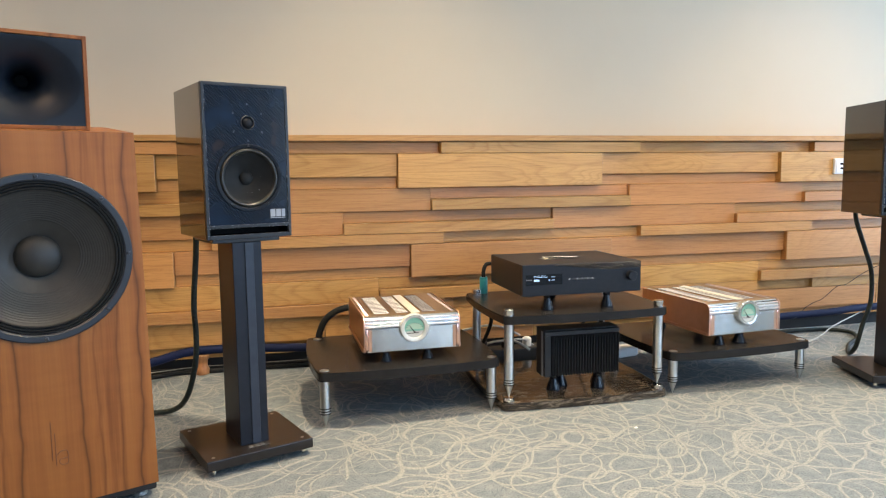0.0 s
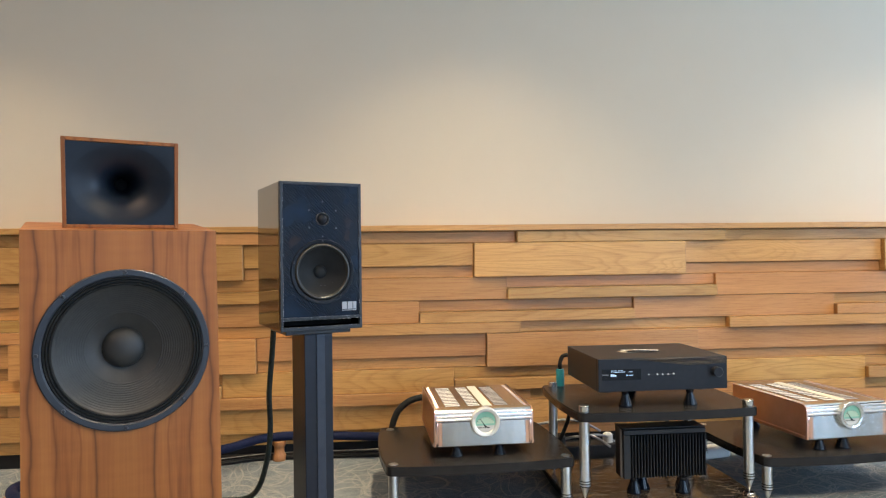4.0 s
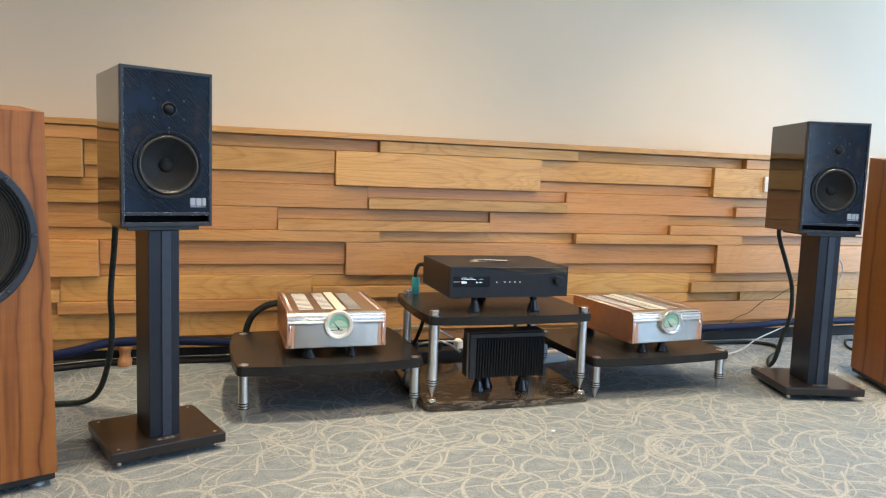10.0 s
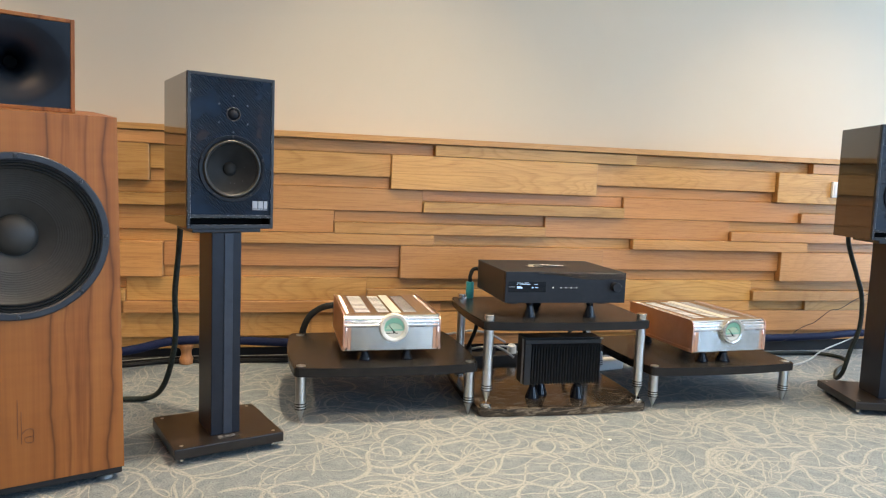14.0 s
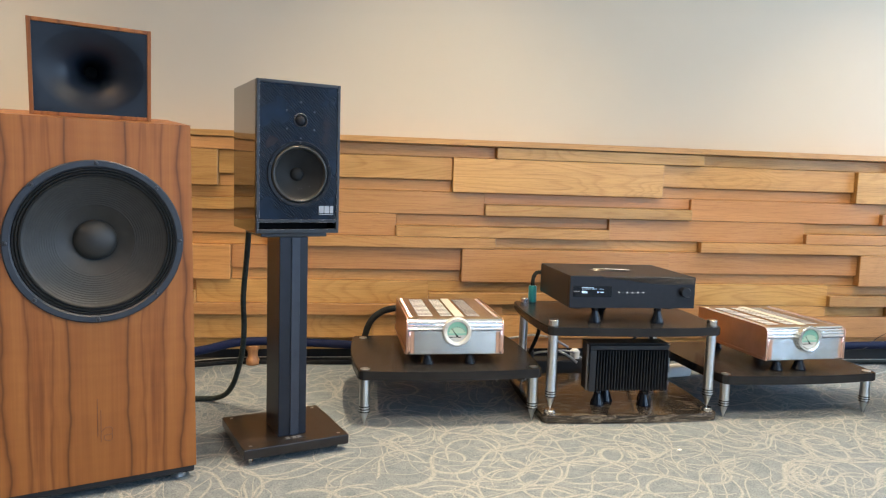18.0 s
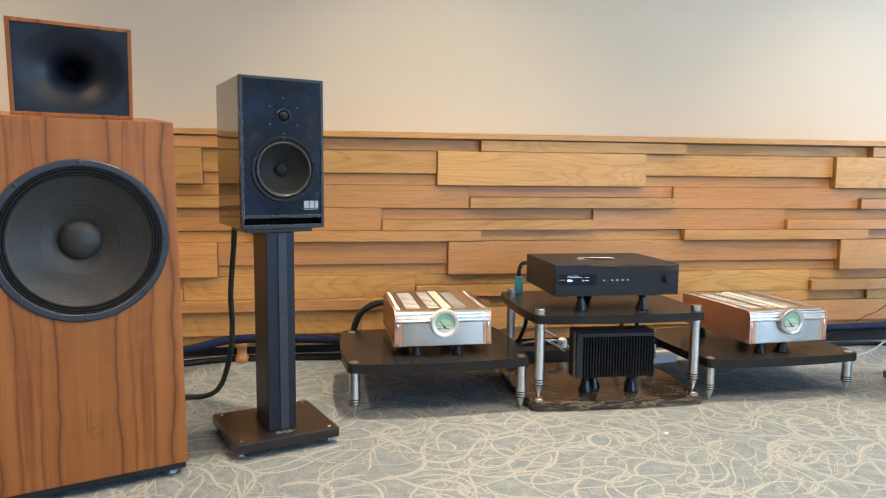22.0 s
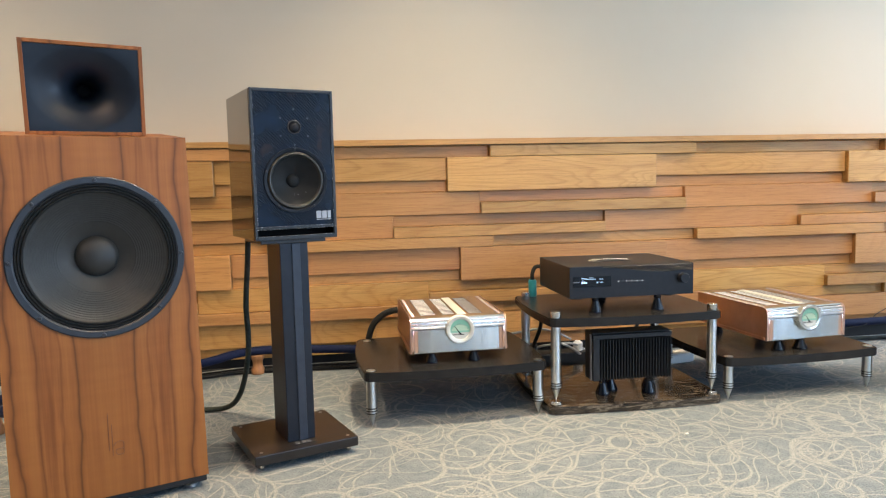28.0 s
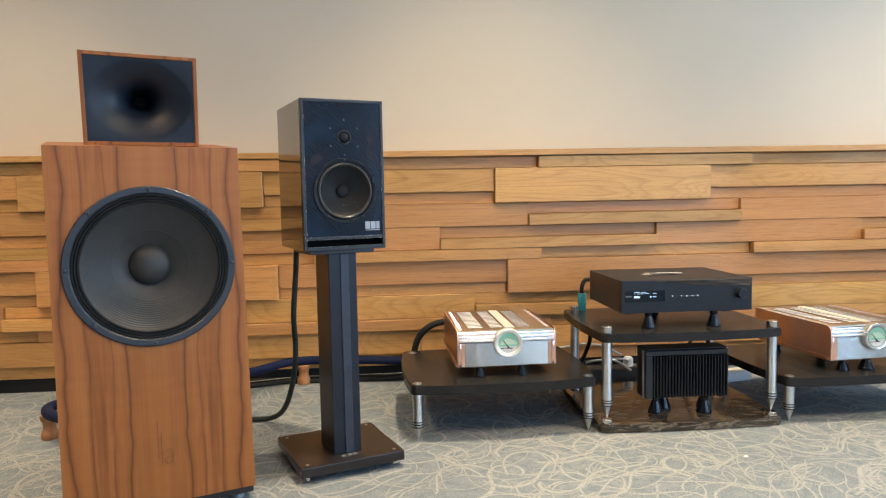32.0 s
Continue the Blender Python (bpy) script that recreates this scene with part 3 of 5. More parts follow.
for px, py in DOWNLIGHTS:
    t = thing("downlight", pose(px, py, ZC), "round white recessed downlight in the ceiling", "downlight", "downlights")
    part("rim", lathe([(0.098, 0.0), (0.098, -0.006), (0.092, -0.009), (0.084, -0.009), (0.082, 0.0)], 36), WHITE, t, smooth=True)
    part("lens", lathe([(0.081, -0.001), (0.081, -0.004), (0.0001, -0.004)], 36), LAMP_PANEL, t)

# ---- oak panelling ----
panel = tagged(new("wall_panelling"), "oak wall panelling of staggered long boards", "panelling", kind="structure")
part("backing", box(XL, XR, 0.012, 0.058, 0.055, 0.905), OAK_BACK, panel)
part("cap_rail", box(XL, XR, -0.042, 0.011, 0.891, 0.914, 0.002), OAK, panel)
part("baseboard", box(XL, XR, 0.02, 0.058, 0.0, 0.054, 0.002), SKIRT, panel)
RECESS, MID, PROUD = -0.002, -0.016, -0.034
BOARD_MESH = {}


def board(x0, x1, z0, z1, front):
    w, h = round(x1 - x0 - 0.0015, 4), round(z1 - z0 - 0.0015, 4)
    key = (w, h, front)
    if key not in BOARD_MESH:
        b = box(0, w, front, 0.011, 0, h, 0.0018, 1)
        me = bpy.data.meshes.new("board")
        b.to_mesh(me)
        b.free()
        me.materials.append(OAK)
        BOARD_MESH[key] = me
    ob = new("board", BOARD_MESH[key])
    ob.location = (x0, 0, z0)
    ob.parent = panel


def course(edges, first, big, small, lead):
    """Boards between the edges, turn about: big and small are lists of (z0, z1, front)."""
    for k, (a, b) in enumerate(zip(edges, edges[1:])):
        for z0, z1, d in (big if (k + first) % 2 == 0 else small):
            board(a + lead, b, z0, z1, d)


# heights of the joints, bottom to top
Z0, Z1, Z2, Z3, Z4, Z5, Z6, Z7, Z8, Z9, Z10, Z11, Z12, Z13, Z14, Z15 = 0.058, 0.106, 0.203, 0.249, 0.297, 0.342, 0.386, 0.478, 0.523, 0.567, 0.613, 0.659, 0.705, 0.751, 0.843, 0.889


def row(anchor, left=0.908, right=0.889):
    """Joint positions either way from one joint."""
    xs = [anchor]
    while xs[-1] < XR:
        xs.append(xs[-1] + right)
    while xs[0] > XL:
        xs.insert(0, xs[0] - left)
    n = xs.index(anchor)
    xs[0], xs[-1] = XL, XR
    return xs, n % 2


for anchor, big, small in (
    (0.557, [(Z14, Z15, PROUD)], [(Z14, Z15, RECESS)]),
    (0.380, [(Z12, Z14, PROUD)], [(Z13, Z14, MID), (Z12, Z13, RECESS)]),
    (0.516, [(Z10, Z11, PROUD), (Z11, Z12, RECESS)], [(Z10, Z12, MID)]),
    (0.158, [(Z8, Z9, PROUD), (Z9, Z10, RECESS)], [(Z8, Z10, MID)]),
    (0.565, [(Z7, Z8, RECESS)], [(Z7, Z8, PROUD)]),
    (0.427, [(Z5, Z7, PROUD)], [(Z6, Z7, MID), (Z5, Z6, RECESS)]),
    (0.295, [(Z3, Z4, PROUD), (Z4, Z5, RECESS)], [(Z3, Z5, MID)]),
    (0.075, [(Z1, Z2, MID), (Z0, Z1, RECESS)], [(Z1, Z2, MID), (Z0, Z1, RECESS)]),
):
    xs, first = row(anchor)
    course(xs, first, big, small, 0.0)
for a, b, d in ((XL, -1.86, MID), (-1.86, -1.40, RECESS), (-1.40, -0.62, MID), (-0.62, 0.295, PROUD), (0.295, 0.607, MID), (0.607, 0.792, RECESS), (0.792, 1.66, MID), (1.66, 2.07, MID), (2.07, 2.369, RECESS), (2.369, 3.2, MID), (3.2, 4.1, RECESS), (4.1, XR, MID)):
    board(a, b, Z2, Z3, d)

# wall socket on the panelling
sock = thing("wall_socket", pose(2.474, -0.034, 0.774), "white double wall socket on the oak panelling", "socket")
part("plate", box(-0.036, 0.036, -0.012, 0.0, -0.036, 0.036, 0.004), WHITE, sock)
part("insert", box(-0.026, 0.026, -0.0155, -0.0125, -0.026, 0.026, 0.001), WHITE, sock)
for sx, sz in ((0.004, 0.011), (0.006, -0.010)):
    part("socket_opening", box(sx - 0.012, sx + 0.012, -0.0163, -0.0156, sz - 0.0045, sz + 0.0045), INK_AND_HOLE, sock)


# ---- carpet strokes ----
def carpet_strokes():
    """Woven ribbons that swing in wide loops: broad brush-like ones, and thin strands that fan out from them."""
    rng = random.Random(11)
    verts, faces, across = [], [], []

    def ribbon(x, y, a, w, n, step, base, amp, ph, fq, z, taper):
        for i in range(n + 1):
            t = i / n
            # the width swells and pinches along the way, most of all on the broad ones
            ww = w * (0.80 + 0.30 * math.sin(ph * 1.7 + 0.16 * i) + 0.25 * math.sin(ph + 0.071 * i))
            ww = max(ww, 0.30 * w, 0.0016) * min(1.0, taper + 6 * t, taper + 6 * (1 - t))
            c, q = ww * math.cos(a), ww * math.sin(a)
            zi = z + 0.000003 * i
            verts.extend([(x - q, min(y + c, 0.015), zi), (x, min(y, 0.015), zi), (x + q, min(y - c, 0.015), zi)])
            end = 0.0 if i in (0, n) else 1.0
            across.extend([0.0, end, 0.0])
            if i:
                b = len(verts) - 6
                faces.extend([(b, b + 1, b + 4, b + 3), (b + 1, b + 2, b + 5, b + 4)])
            x += step * math.cos(a)
            y += step * math.sin(a)
            a += (base + amp * math.sin(ph + fq * i)) * step

    for k in range(7800):
        near = k < 2650
        x, y = rng.uniform(-3.5, 5.2), rng.uniform(-6.5, 0.05)
        if near:
            # evenly strewn: one start in each cell of a loose grid
            x, y = -2.6 + 0.0865 * (k % 83 + rng.uniform(-0.2, 1.2)), -2.72 + 0.0865 * (k // 83 + rng.uniform(-0.2, 1.2))
        elif -2.6 < x < 4.6 and y > -2.7:
            continue
        coarse = 1 if near else 2
        a = rng.uniform(0, 2 * math.pi)
        base = rng.gauss(0, 4)
        ph, fq, amp = rng.uniform(0, 6.3), rng.uniform(0.10, 0.20) * coarse, rng.uniform(9, 20)
        w = rng.choice((0.0034, 0.0042, 0.0050, 0.0056, 0.0066))
        n, step = rng.randint(22, 46) // coarse, 0.0115 * coarse
        z = 0.0003 + 0.0000002 * (k % 2650)
        ribbon(x, y, a, w, n, step, base, amp, ph, fq, z, 0.5)
        # thin strands that leave from the same spot, a little astray
        for strand in range(rng.choice((0, 0, 0, 1, 2)) if near else rng.choice((0, 0, 1))):
            ribbon(x + rng.uniform(-0.02, 0.02), y + rng.uniform(-0.02, 0.02), a + rng.gauss(0, 0.22), rng.uniform(0.0015, 0.0026), int(n * rng.uniform(0.5, 1.2)) + 4, step, base + rng.gauss(0, 1.5), amp * rng.uniform(0.6, 1.2), ph + rng.gauss(0, 0.3), fq, z + 0.0002, 0.4)
    me = bpy.data.meshes.new("carpet_pattern")
    me.from_pydata(verts, [], faces)
    at = me.attributes.new("across", "FLOAT", "POINT")
    at.data.foreach_set("value", across)
    me.materials.append(CREAM)
    ob = new("carpet_pattern", me)
    ob.parent = floor
    return tagged(ob, "cream woven squiggles of the carpet", kind="stuff")


carpet_strokes()


# ---- loudspeaker drivers ----
def driver(parent, name, r, cone, at, frame_mat, screws, phase=0.0, ribs=0, cone_mat=None, roll_mat=None):
    """A cone driver set in a front facing -y: frame ring, surround roll, cone and dust cap."""
    x, y, z = at
    # a pleated edge for the large woofer, one round roll for the small one
    inner, outer_cone, high = (0.885, 0.745, 0.0045) if roll_mat else (0.905, 0.805, 0.0065)
    ob = part(name, lathe([(r * inner, -0.004), (r * inner, 0.003), (r * (inner + 0.02), high - 0.0003), (r * 0.985, high), (r, high - 0.0025), (r, -0.002)], 64, "y", at, caps=False), frame_mat, parent, smooth=True)
    if roll_mat:
        roll = [(r * (inner - (inner - outer_cone) * k / 14), 0.0005 + 0.0062 * math.sin(math.pi * k / 14)) for k in range(15)]
    else:
        roll = [(r * (0.905 - 0.0115 * k), 0.0005 + 0.004 * abs(math.sin(k * 1.05))) for k in range(0, 10)]
    part("surround", lathe(roll, 64, "y", at, caps=False), roll_mat or CONEDARK, ob, smooth=True)
    r0, r1 = r * outer_cone, r * cone
    prof = []
    n = 44 if ribs else 8
    deep = r * 0.30
    for k in range(n + 1):
        t = k / n
        h = -deep * (t**0.85)
        if ribs and 0.05 < t < 0.62:
            h += 0.0007 * (k % 2)
        prof.append((r0 + (r1 - r0) * t, h))
    part("cone", lathe(prof, 64, "y", at, caps=False), cone_mat or CONE, ob, smooth=not ribs)
    cap = [(r1 * 1.12 * math.cos(a), -deep + r1 * 0.62 * math.sin(a)) for a in (0, 0.25, 0.5, 0.75, 1.0, 1.25, 1.45)] + [(0.0001, -deep + r1 * 0.62)]
    part("dust_cap", lathe(cap, 40, "y", at), cone_mat or CONE, ob, smooth=True)
    mid = (inner + 1.01) / 2
    for k in range(screws):
        a = phase + 2 * math.pi * k / screws
        p = (x + r * mid * math.cos(a), y, z + r * mid * math.sin(a))
        part("screw", lathe([(0.0001, high + 0.0035), (r * 0.014 + 0.0012, high + 0.003), (r * 0.017 + 0.0014, high)], 10, "y", p), SCREWS, ob)
    return ob


def holed(x0, x1, z0, z1, cx, cz, R, y, deep, n=48):
    """An upright plate facing -y with a round hole and its rim."""
    b = bmesh.new()
    ring, rim, outer = [], [], []
    for k in range(n):
        a = 2 * math.pi * (k + 0.5) / n
        c, s = math.cos(a), math.sin(a)
        t = min(((x1 - cx) if c > 0 else (cx - x0)) / max(abs(c), 1e-6), ((z1 - cz) if s > 0 else (cz - z0)) / max(abs(s), 1e-6))
        ring.append(b.verts.new((cx + R * c, y, cz + R * s)))
        rim.append(b.verts.new((cx + R * c, y + deep, cz + R * s)))
        outer.append(b.verts.new((cx + t * c, y, cz + t * s)))
    for k in range(n):
        j = (k + 1) % n
        p, q = outer[k].co, outer[j].co
        side = lambda v: min(abs(v.x - x0), abs(v.x - x1)) < 1e-6
        extra = []
        if side(p) != side(q):
            extra = [b.verts.new((x1 if p.x + q.x > 2 * cx else x0, y, z1 if p.z + q.z > 2 * cz else z0))]
        b.faces.new([ring[k], ring[j], outer[j]] + extra + [outer[k]])
        b.faces.new((ring[j], ring[k], rim[k], rim[j]))
    bmesh.ops.recalc_face_normals(b, faces=b.faces)
    return b


# ---- floor-standing horn speakers ----
def floor_cabinet(m, label):
    """Origin: middle of the front's foot; the front faces -y."""
    t = thing("floor_speaker", m, label, "loudspeaker", "floor-standing speakers")
    w, d = 0.413, 0.315
    zf, zb = 0.856, 0.888
    b = bmesh.new()
    R = 0.170
    # shell: sides, back, top and bottom, front with a round hole for the driver
    pts = [(-w / 2, 0, 0.034), (w / 2, 0, 0.034), (w / 2, d, 0.034), (-w / 2, d, 0.034), (-w / 2, 0, zf), (w / 2, 0, zf), (w / 2, d, zb), (-w / 2, d, zb)]
    v = [b.verts.new(p) for p in pts]
    for q in ((3, 2, 1, 0), (4, 5, 6, 7), (1, 2, 6, 5), (2, 3, 7, 6), (3, 0, 4, 7)):
        b.faces.new([v[i] for i in q])
    cx, cz, n = -0.0035, 0.587, 64
    ring, rim = [], []
    for k in range(n):
        a = 2 * math.pi * k / n
        c, s = math.cos(a), math.sin(a)
        ring.append(b.verts.new((cx + R * c, 0, cz + R * s)))
        rim.append(b.verts.new((cx + R * c, 0.03, cz + R * s)))
    outer = []
    for k in range(n):
        a = 2 * math.pi * k / n
        c, s = math.cos(a), math.sin(a)
        tx = ((w / 2 - cx) if c > 0 else (w / 2 + cx)) / max(abs(c), 1e-6)
        tz = ((zf - cz) if s > 0 else (cz - 0.034)) / max(abs(s), 1e-6)
        tt = min(tx, tz)
        outer.append(b.verts.new((cx + tt * c, 0, cz + tt * s)))
    for k in range(n):
        j = (k + 1) % n
        o1, o2 = outer[k].co, outer[j].co
        on = lambda q: (abs(abs(q.x) - w / 2) < 1e-5, abs(q.z - zf) < 1e-5 or abs(q.z - 0.034) < 1e-5)
        corner = None
        if on(o1)[0] != on(o2)[0]:
            corner = b.verts.new((math.copysign(w / 2, o1.x + o2.x), 0, zf if o1.z + o2.z > 2 * cz else 0.034))
        b.faces.new([ring[k], ring[j], outer[j]] + ([corner] if corner else []) + [outer[k]])
        b.faces.new((ring[j], ring[k], rim[k], rim[j]))
    bmesh.ops.remove_doubles(b, verts=b.verts, dist=1e-5)
    # the side next to the monitor leans in a little towards the top
    for q in b.verts:
        if q.co.x > 0.2:
            q.co.x -= 0.011 * (q.co.z - 0.034) / 0.83
    bmesh.ops.recalc_face_normals(b, faces=b.faces)
    part("cabinet", b, VENEER, t)
    part("plinth", box(-w / 2 + 0.004, w / 2 - 0.004, 0.004, d - 0.004, 0.018, 0.0336, 0.002), SKIRT, t)
    for sx in (-1, 1):
        for y in (0.04, d - 0.04):
            part("foot", lathe([(0.012, 0.0178), (0.012, 0.009), (0.018, 0.008), (0.018, 0.0)], 16, "z", (sx * (w / 2 - 0.035), y, 0.0)), STEEL, t, smooth=True)
    driver(t, "woofer", 0.1815, 0.228, (cx, 0.0, cz), FRAME, 8, math.pi / 8 + 0.39, ribs=1)
    return t


left_foot = Vector((-0.392, -1.071, 0)) - 0.2065 * Vector((math.cos(radians(23)), math.sin(radians(23)), 0))
cab = floor_cabinet(pose(*left_foot, 0, 0, 23), "tall reddish striped veneer speaker with large black woofer")
# engraved line mark low on the front
ENGRAVING = mat("engraving", (0.15, 0.055, 0.020), 0.6)
for pts in (
    [(-0.009, 0.229), (-0.009, 0.186), (-0.009, 0.142)],
    [(-0.002, 0.202), (-0.002, 0.165), (-0.002, 0.128)],
    [(-0.002, 0.150), (0.008, 0.160), (0.020, 0.158), (0.021, 0.144), (0.020, 0.130), (0.007, 0.130), (0.005, 0.141), (0.020, 0.143)],
):
    part("engraved_mark", tube([(x, -0.0005, z) for x, z in pts], 0.0008, 6, 4), ENGRAVING, cab)
right_foot = Vector((2.432, -0.617, 0)) + 0.315 * Vector((-math.sin(radians(23)), -math.cos(radians(23)), 0)) + 0.2065 * Vector((math.cos(radians(23)), -math.sin(radians(23)), 0))
floor_cabinet(pose(*right_foot, 0, 0, -23), "tall reddish veneer speaker beside the black stand")


def horn(m):
    """A wooden-cased horn; origin under the middle of its front, which faces -y."""
    t = thing("horn_speaker", m, "black horn in a thin reddish wooden case", "horn speaker")
    w, h, d, e = 0.2464, 0.2050, 0.170, 0.0085
    for nm, b in (("case_side", box(-w / 2, -w / 2 + e, 0, d, 0, h, 0.001, 1)), ("case_side", box(w / 2 - e, w / 2, 0, d, 0, h, 0.001, 1)), ("case_top", box(-w / 2 + e, w / 2 - e, 0, d, h - e, h, 0.001, 1)), ("case_bottom", box(-w / 2 + e, w / 2 - e, 0, d, 0, e, 0.001, 1)), ("case_back", box(-w / 2 + e, w / 2 - e, d - e, d, e, h - e))):
        part(nm, b, VENEER, t)
    b = bmesh.new()
    n, layers = 96, 26
    A, B, r0, deep = w / 2 - e - 0.004, h / 2 - e - 0.003, 0.014, 0.15
    rings = []
    for k in range(layers + 1):
        s = k / layers
        # wide and shallow at the mouth, ever steeper towards the throat
        f = (1 - s) ** 1.35
        hgt = 0.0035 - 0.027 * math.log(max(f, 0.05)) * min(1.0, 0.75 + 1.0 * (1 - f)) + deep * 0.45 * s**5
        rings.append([b.verts.new(((r0 + (A - r0) * f) * math.cos(2 * math.pi * j / n), hgt, h / 2 + (r0 + (B - r0) * f) * math.sin(2 * math.pi * j / n))) for j in range(n)])
    for a, c in zip(rings, rings[1:]):
        for j in range(n):
            b.faces.new((a[j], a[(j + 1) % n], c[(j + 1) % n], c[j]))
    b.faces.new(rings[-1])
    W, H = w / 2 - e, h / 2 - e
    out = []
    for j in range(n):
        a = 2 * math.pi * j / n
        c, s = math.cos(a), math.sin(a)
        tt = min(W / max(abs(c), 1e-6), H / max(abs(s), 1e-6))
        out.append(b.verts.new((tt * c, 0.003, h / 2 + tt * s)))
    for j in range(n):
        i = (j + 1) % n
        p, q = out[j].co, out[i].co
        extra = []
        if (abs(abs(p.x) - W) < 1e-5) != (abs(abs(q.x) - W) < 1e-5):
            extra = [b.verts.new((math.copysign(W, p.x + q.x), 0.003, h / 2 + math.copysign(H, p.z + q.z - h)))]
        b.faces.new([rings[0][j], rings[0][i], out[i]] + extra + [out[j]])
    bmesh.ops.recalc_face_normals(b, faces=b.faces)
    part("horn_flare", b, HORN, t, "matt black flared horn mouth", smooth=True)
    for ob in t.children:
        for v in ob.data.vertices:
            lean = max(0.0, -v.co.x / (w / 2)) * v.co.z / h
            v.co.x -= 0.002 * lean
            v.co.z += 0.003 * lean
    # black disc that paints the shade deep in the throat
    part("driver_throat", lathe([(0.0140, -0.1350), (0.004, -0.1345), (0.0001, -0.1345)], 20, "y", (0, 0, h / 2)), INK_AND_HOLE, t)
    return t


horn(pose(-0.6130, -1.0871, 0.8633, 5.80, 0, 20))


# ---- monitors on stands ----
def monitor(m, label):
    """Origin: middle of the front's lower edge, at the cabinet's underside; the front faces -y."""
    t = thing("monitor_speaker", m, label, "loudspeaker", "stand-mounted speakers")
    w, h, d = 0.221, 0.390, 0.262
    b = box(-w / 2, w / 2, 0.012, d, 0, h, 0.002)
    bmesh.ops.delete(b, geom=[f for f in b.faces if f.normal.y < -0.99], context="FACES")
    part("cabinet", b, LACQUER, t, "glossy black lacquered cabinet")
    # front: frame strips round a weave panel, port slot below
    part("front_edge", box(-w / 2, -w / 2 + 0.0075, 0, 0.012, 0, h, 0.0014, 2), EDGE, t)
    part("front_edge", box(w / 2 - 0.0075, w / 2, 0, 0.012, 0, h, 0.0014, 2), EDGE, t)
    part("front_edge", box(-w / 2 + 0.0075, w / 2 - 0.0075, 0, 0.012, h - 0.008, h, 0.0014, 2), EDGE, t)
    part("front_edge", box(-w / 2 + 0.0075, w / 2 - 0.0075, 0, 0.012, 0, 0.011, 0.0014, 2), EDGE, t)
    part("front_edge", box(-w / 2 + 0.0075, w / 2 - 0.0075, 0, 0.012, 0.028, 0.036, 0.0014, 2), EDGE, t)
    part("baffle", holed(-w / 2 + 0.0075, w / 2 - 0.0075, 0.036, 0.2345, 0.002, 0.154, 0.072, 0.003, 0.03), BAFFLE, t, "black carbon weave front")
    part("baffle", holed(-w / 2 + 0.0075, w / 2 - 0.0075, 0.2345, h - 0.008, 0.004, h - 0.097, 0.0185, 0.003, 0.014), BAFFLE, t)
    part("port_slot", box(-w / 2 + 0.0075, w / 2 - 0.0075, 0.070, 0.072, 0.009, 0.030), INK_AND_HOLE, t)
    # worn white specks along the edges
    rng = random.Random(3)
    b = bmesh.new()
    for k in range(300):
        if k % 4 == 0:
            x, z = rng.choice((-w / 2 + 0.0078, w / 2 - 0.0078)), rng.uniform(0.03, h)
        elif k % 4 == 1:
            x, z = -w / 2 + 0.0078 + rng.choice((0, -0.0072)), rng.uniform(0.03, 0.3)
        else:
            x, z = rng.uniform(-w / 2, w / 2), rng.choice((0.0355, 0.0285, 0.0105))
        s = rng.uniform(0.0002, 0.00062)
        box(x - s, x + s, -0.0003, 0.0005, z - s * rng.uniform(0.5, 2.5), z + s, bm=b)
    part("edge_wear", b, WORN, t, "pale chipped specks on the edges")["kind"] = "stuff"
    # tweeter
    tz = h - 0.097
    tw = part("tweeter", lathe([(0.0155, -0.006), (0.0155, 0.001), (0.0168, 0.0022), (0.0182, 0.001), (0.0188, -0.003)], 36, "y", (0.004, 0.003, tz), caps=False), TWEETRING, t, smooth=True)
    part("dome", lathe([(0.0153, -0.004), (0.0145, -0.0045), (0.0130, -0.002), (0.0110, 0.002), (0.0065, 0.0050), (0.0001, 0.006)], 28, "y", (0.004, 0.003, tz)), DOME, tw, smooth=True)
    for k in range(6):
        a = math.radians(90 + 60 * k)
        p = (0.004 + 0.042 * math.cos(a), 0.003, tz + 0.046 * math.sin(a))
        part("screw", lathe([(0.0001, 0.0022), (0.0022, 0.002), (0.0026, -0.001)], 10, "y", p), SCREWS, tw)
    # woofer
    driver(t, "woofer", 0.0855, 0.185, (0.002, 0.0025, 0.154), MATTRING, 5, math.pi / 2, cone_mat=CONEDARK, roll_mat=ROLL)
    b = bmesh.new()
    for k in range(7):
        a, q = rng.uniform(-2.2, 0.6), rng.uniform(0.034, 0.056)
        x, z, g = 0.002 + q * math.cos(a), 0.154 + q * math.sin(a), rng.uniform(0.0004, 0.0008)
        box(x - g, x + g, 0.0125, 0.0130, z - g * 0.5, z + g * 0.5, bm=b)
    part("dust_speck", b, WORN, t, "pale dust specks on the cone")["kind"] = "stuff"
    # emblem as plain bars
    e = part("emblem", box(0.0550, 0.0680, 0.0006, 0.0029, 0.0530, 0.0725), LOGO, t, "pale grey emblem of plain bars")
    for bar in ((0.0705, 0.0835, 0.0530, 0.0725), (0.0860, 0.0945, 0.0530, 0.0725), (0.0550, 0.0945, 0.0490, 0.0508)):
        part("emblem_bar", box(bar[0], bar[1], 0.0006, 0.0029, bar[2], bar[3]), LOGO, e)
    return t


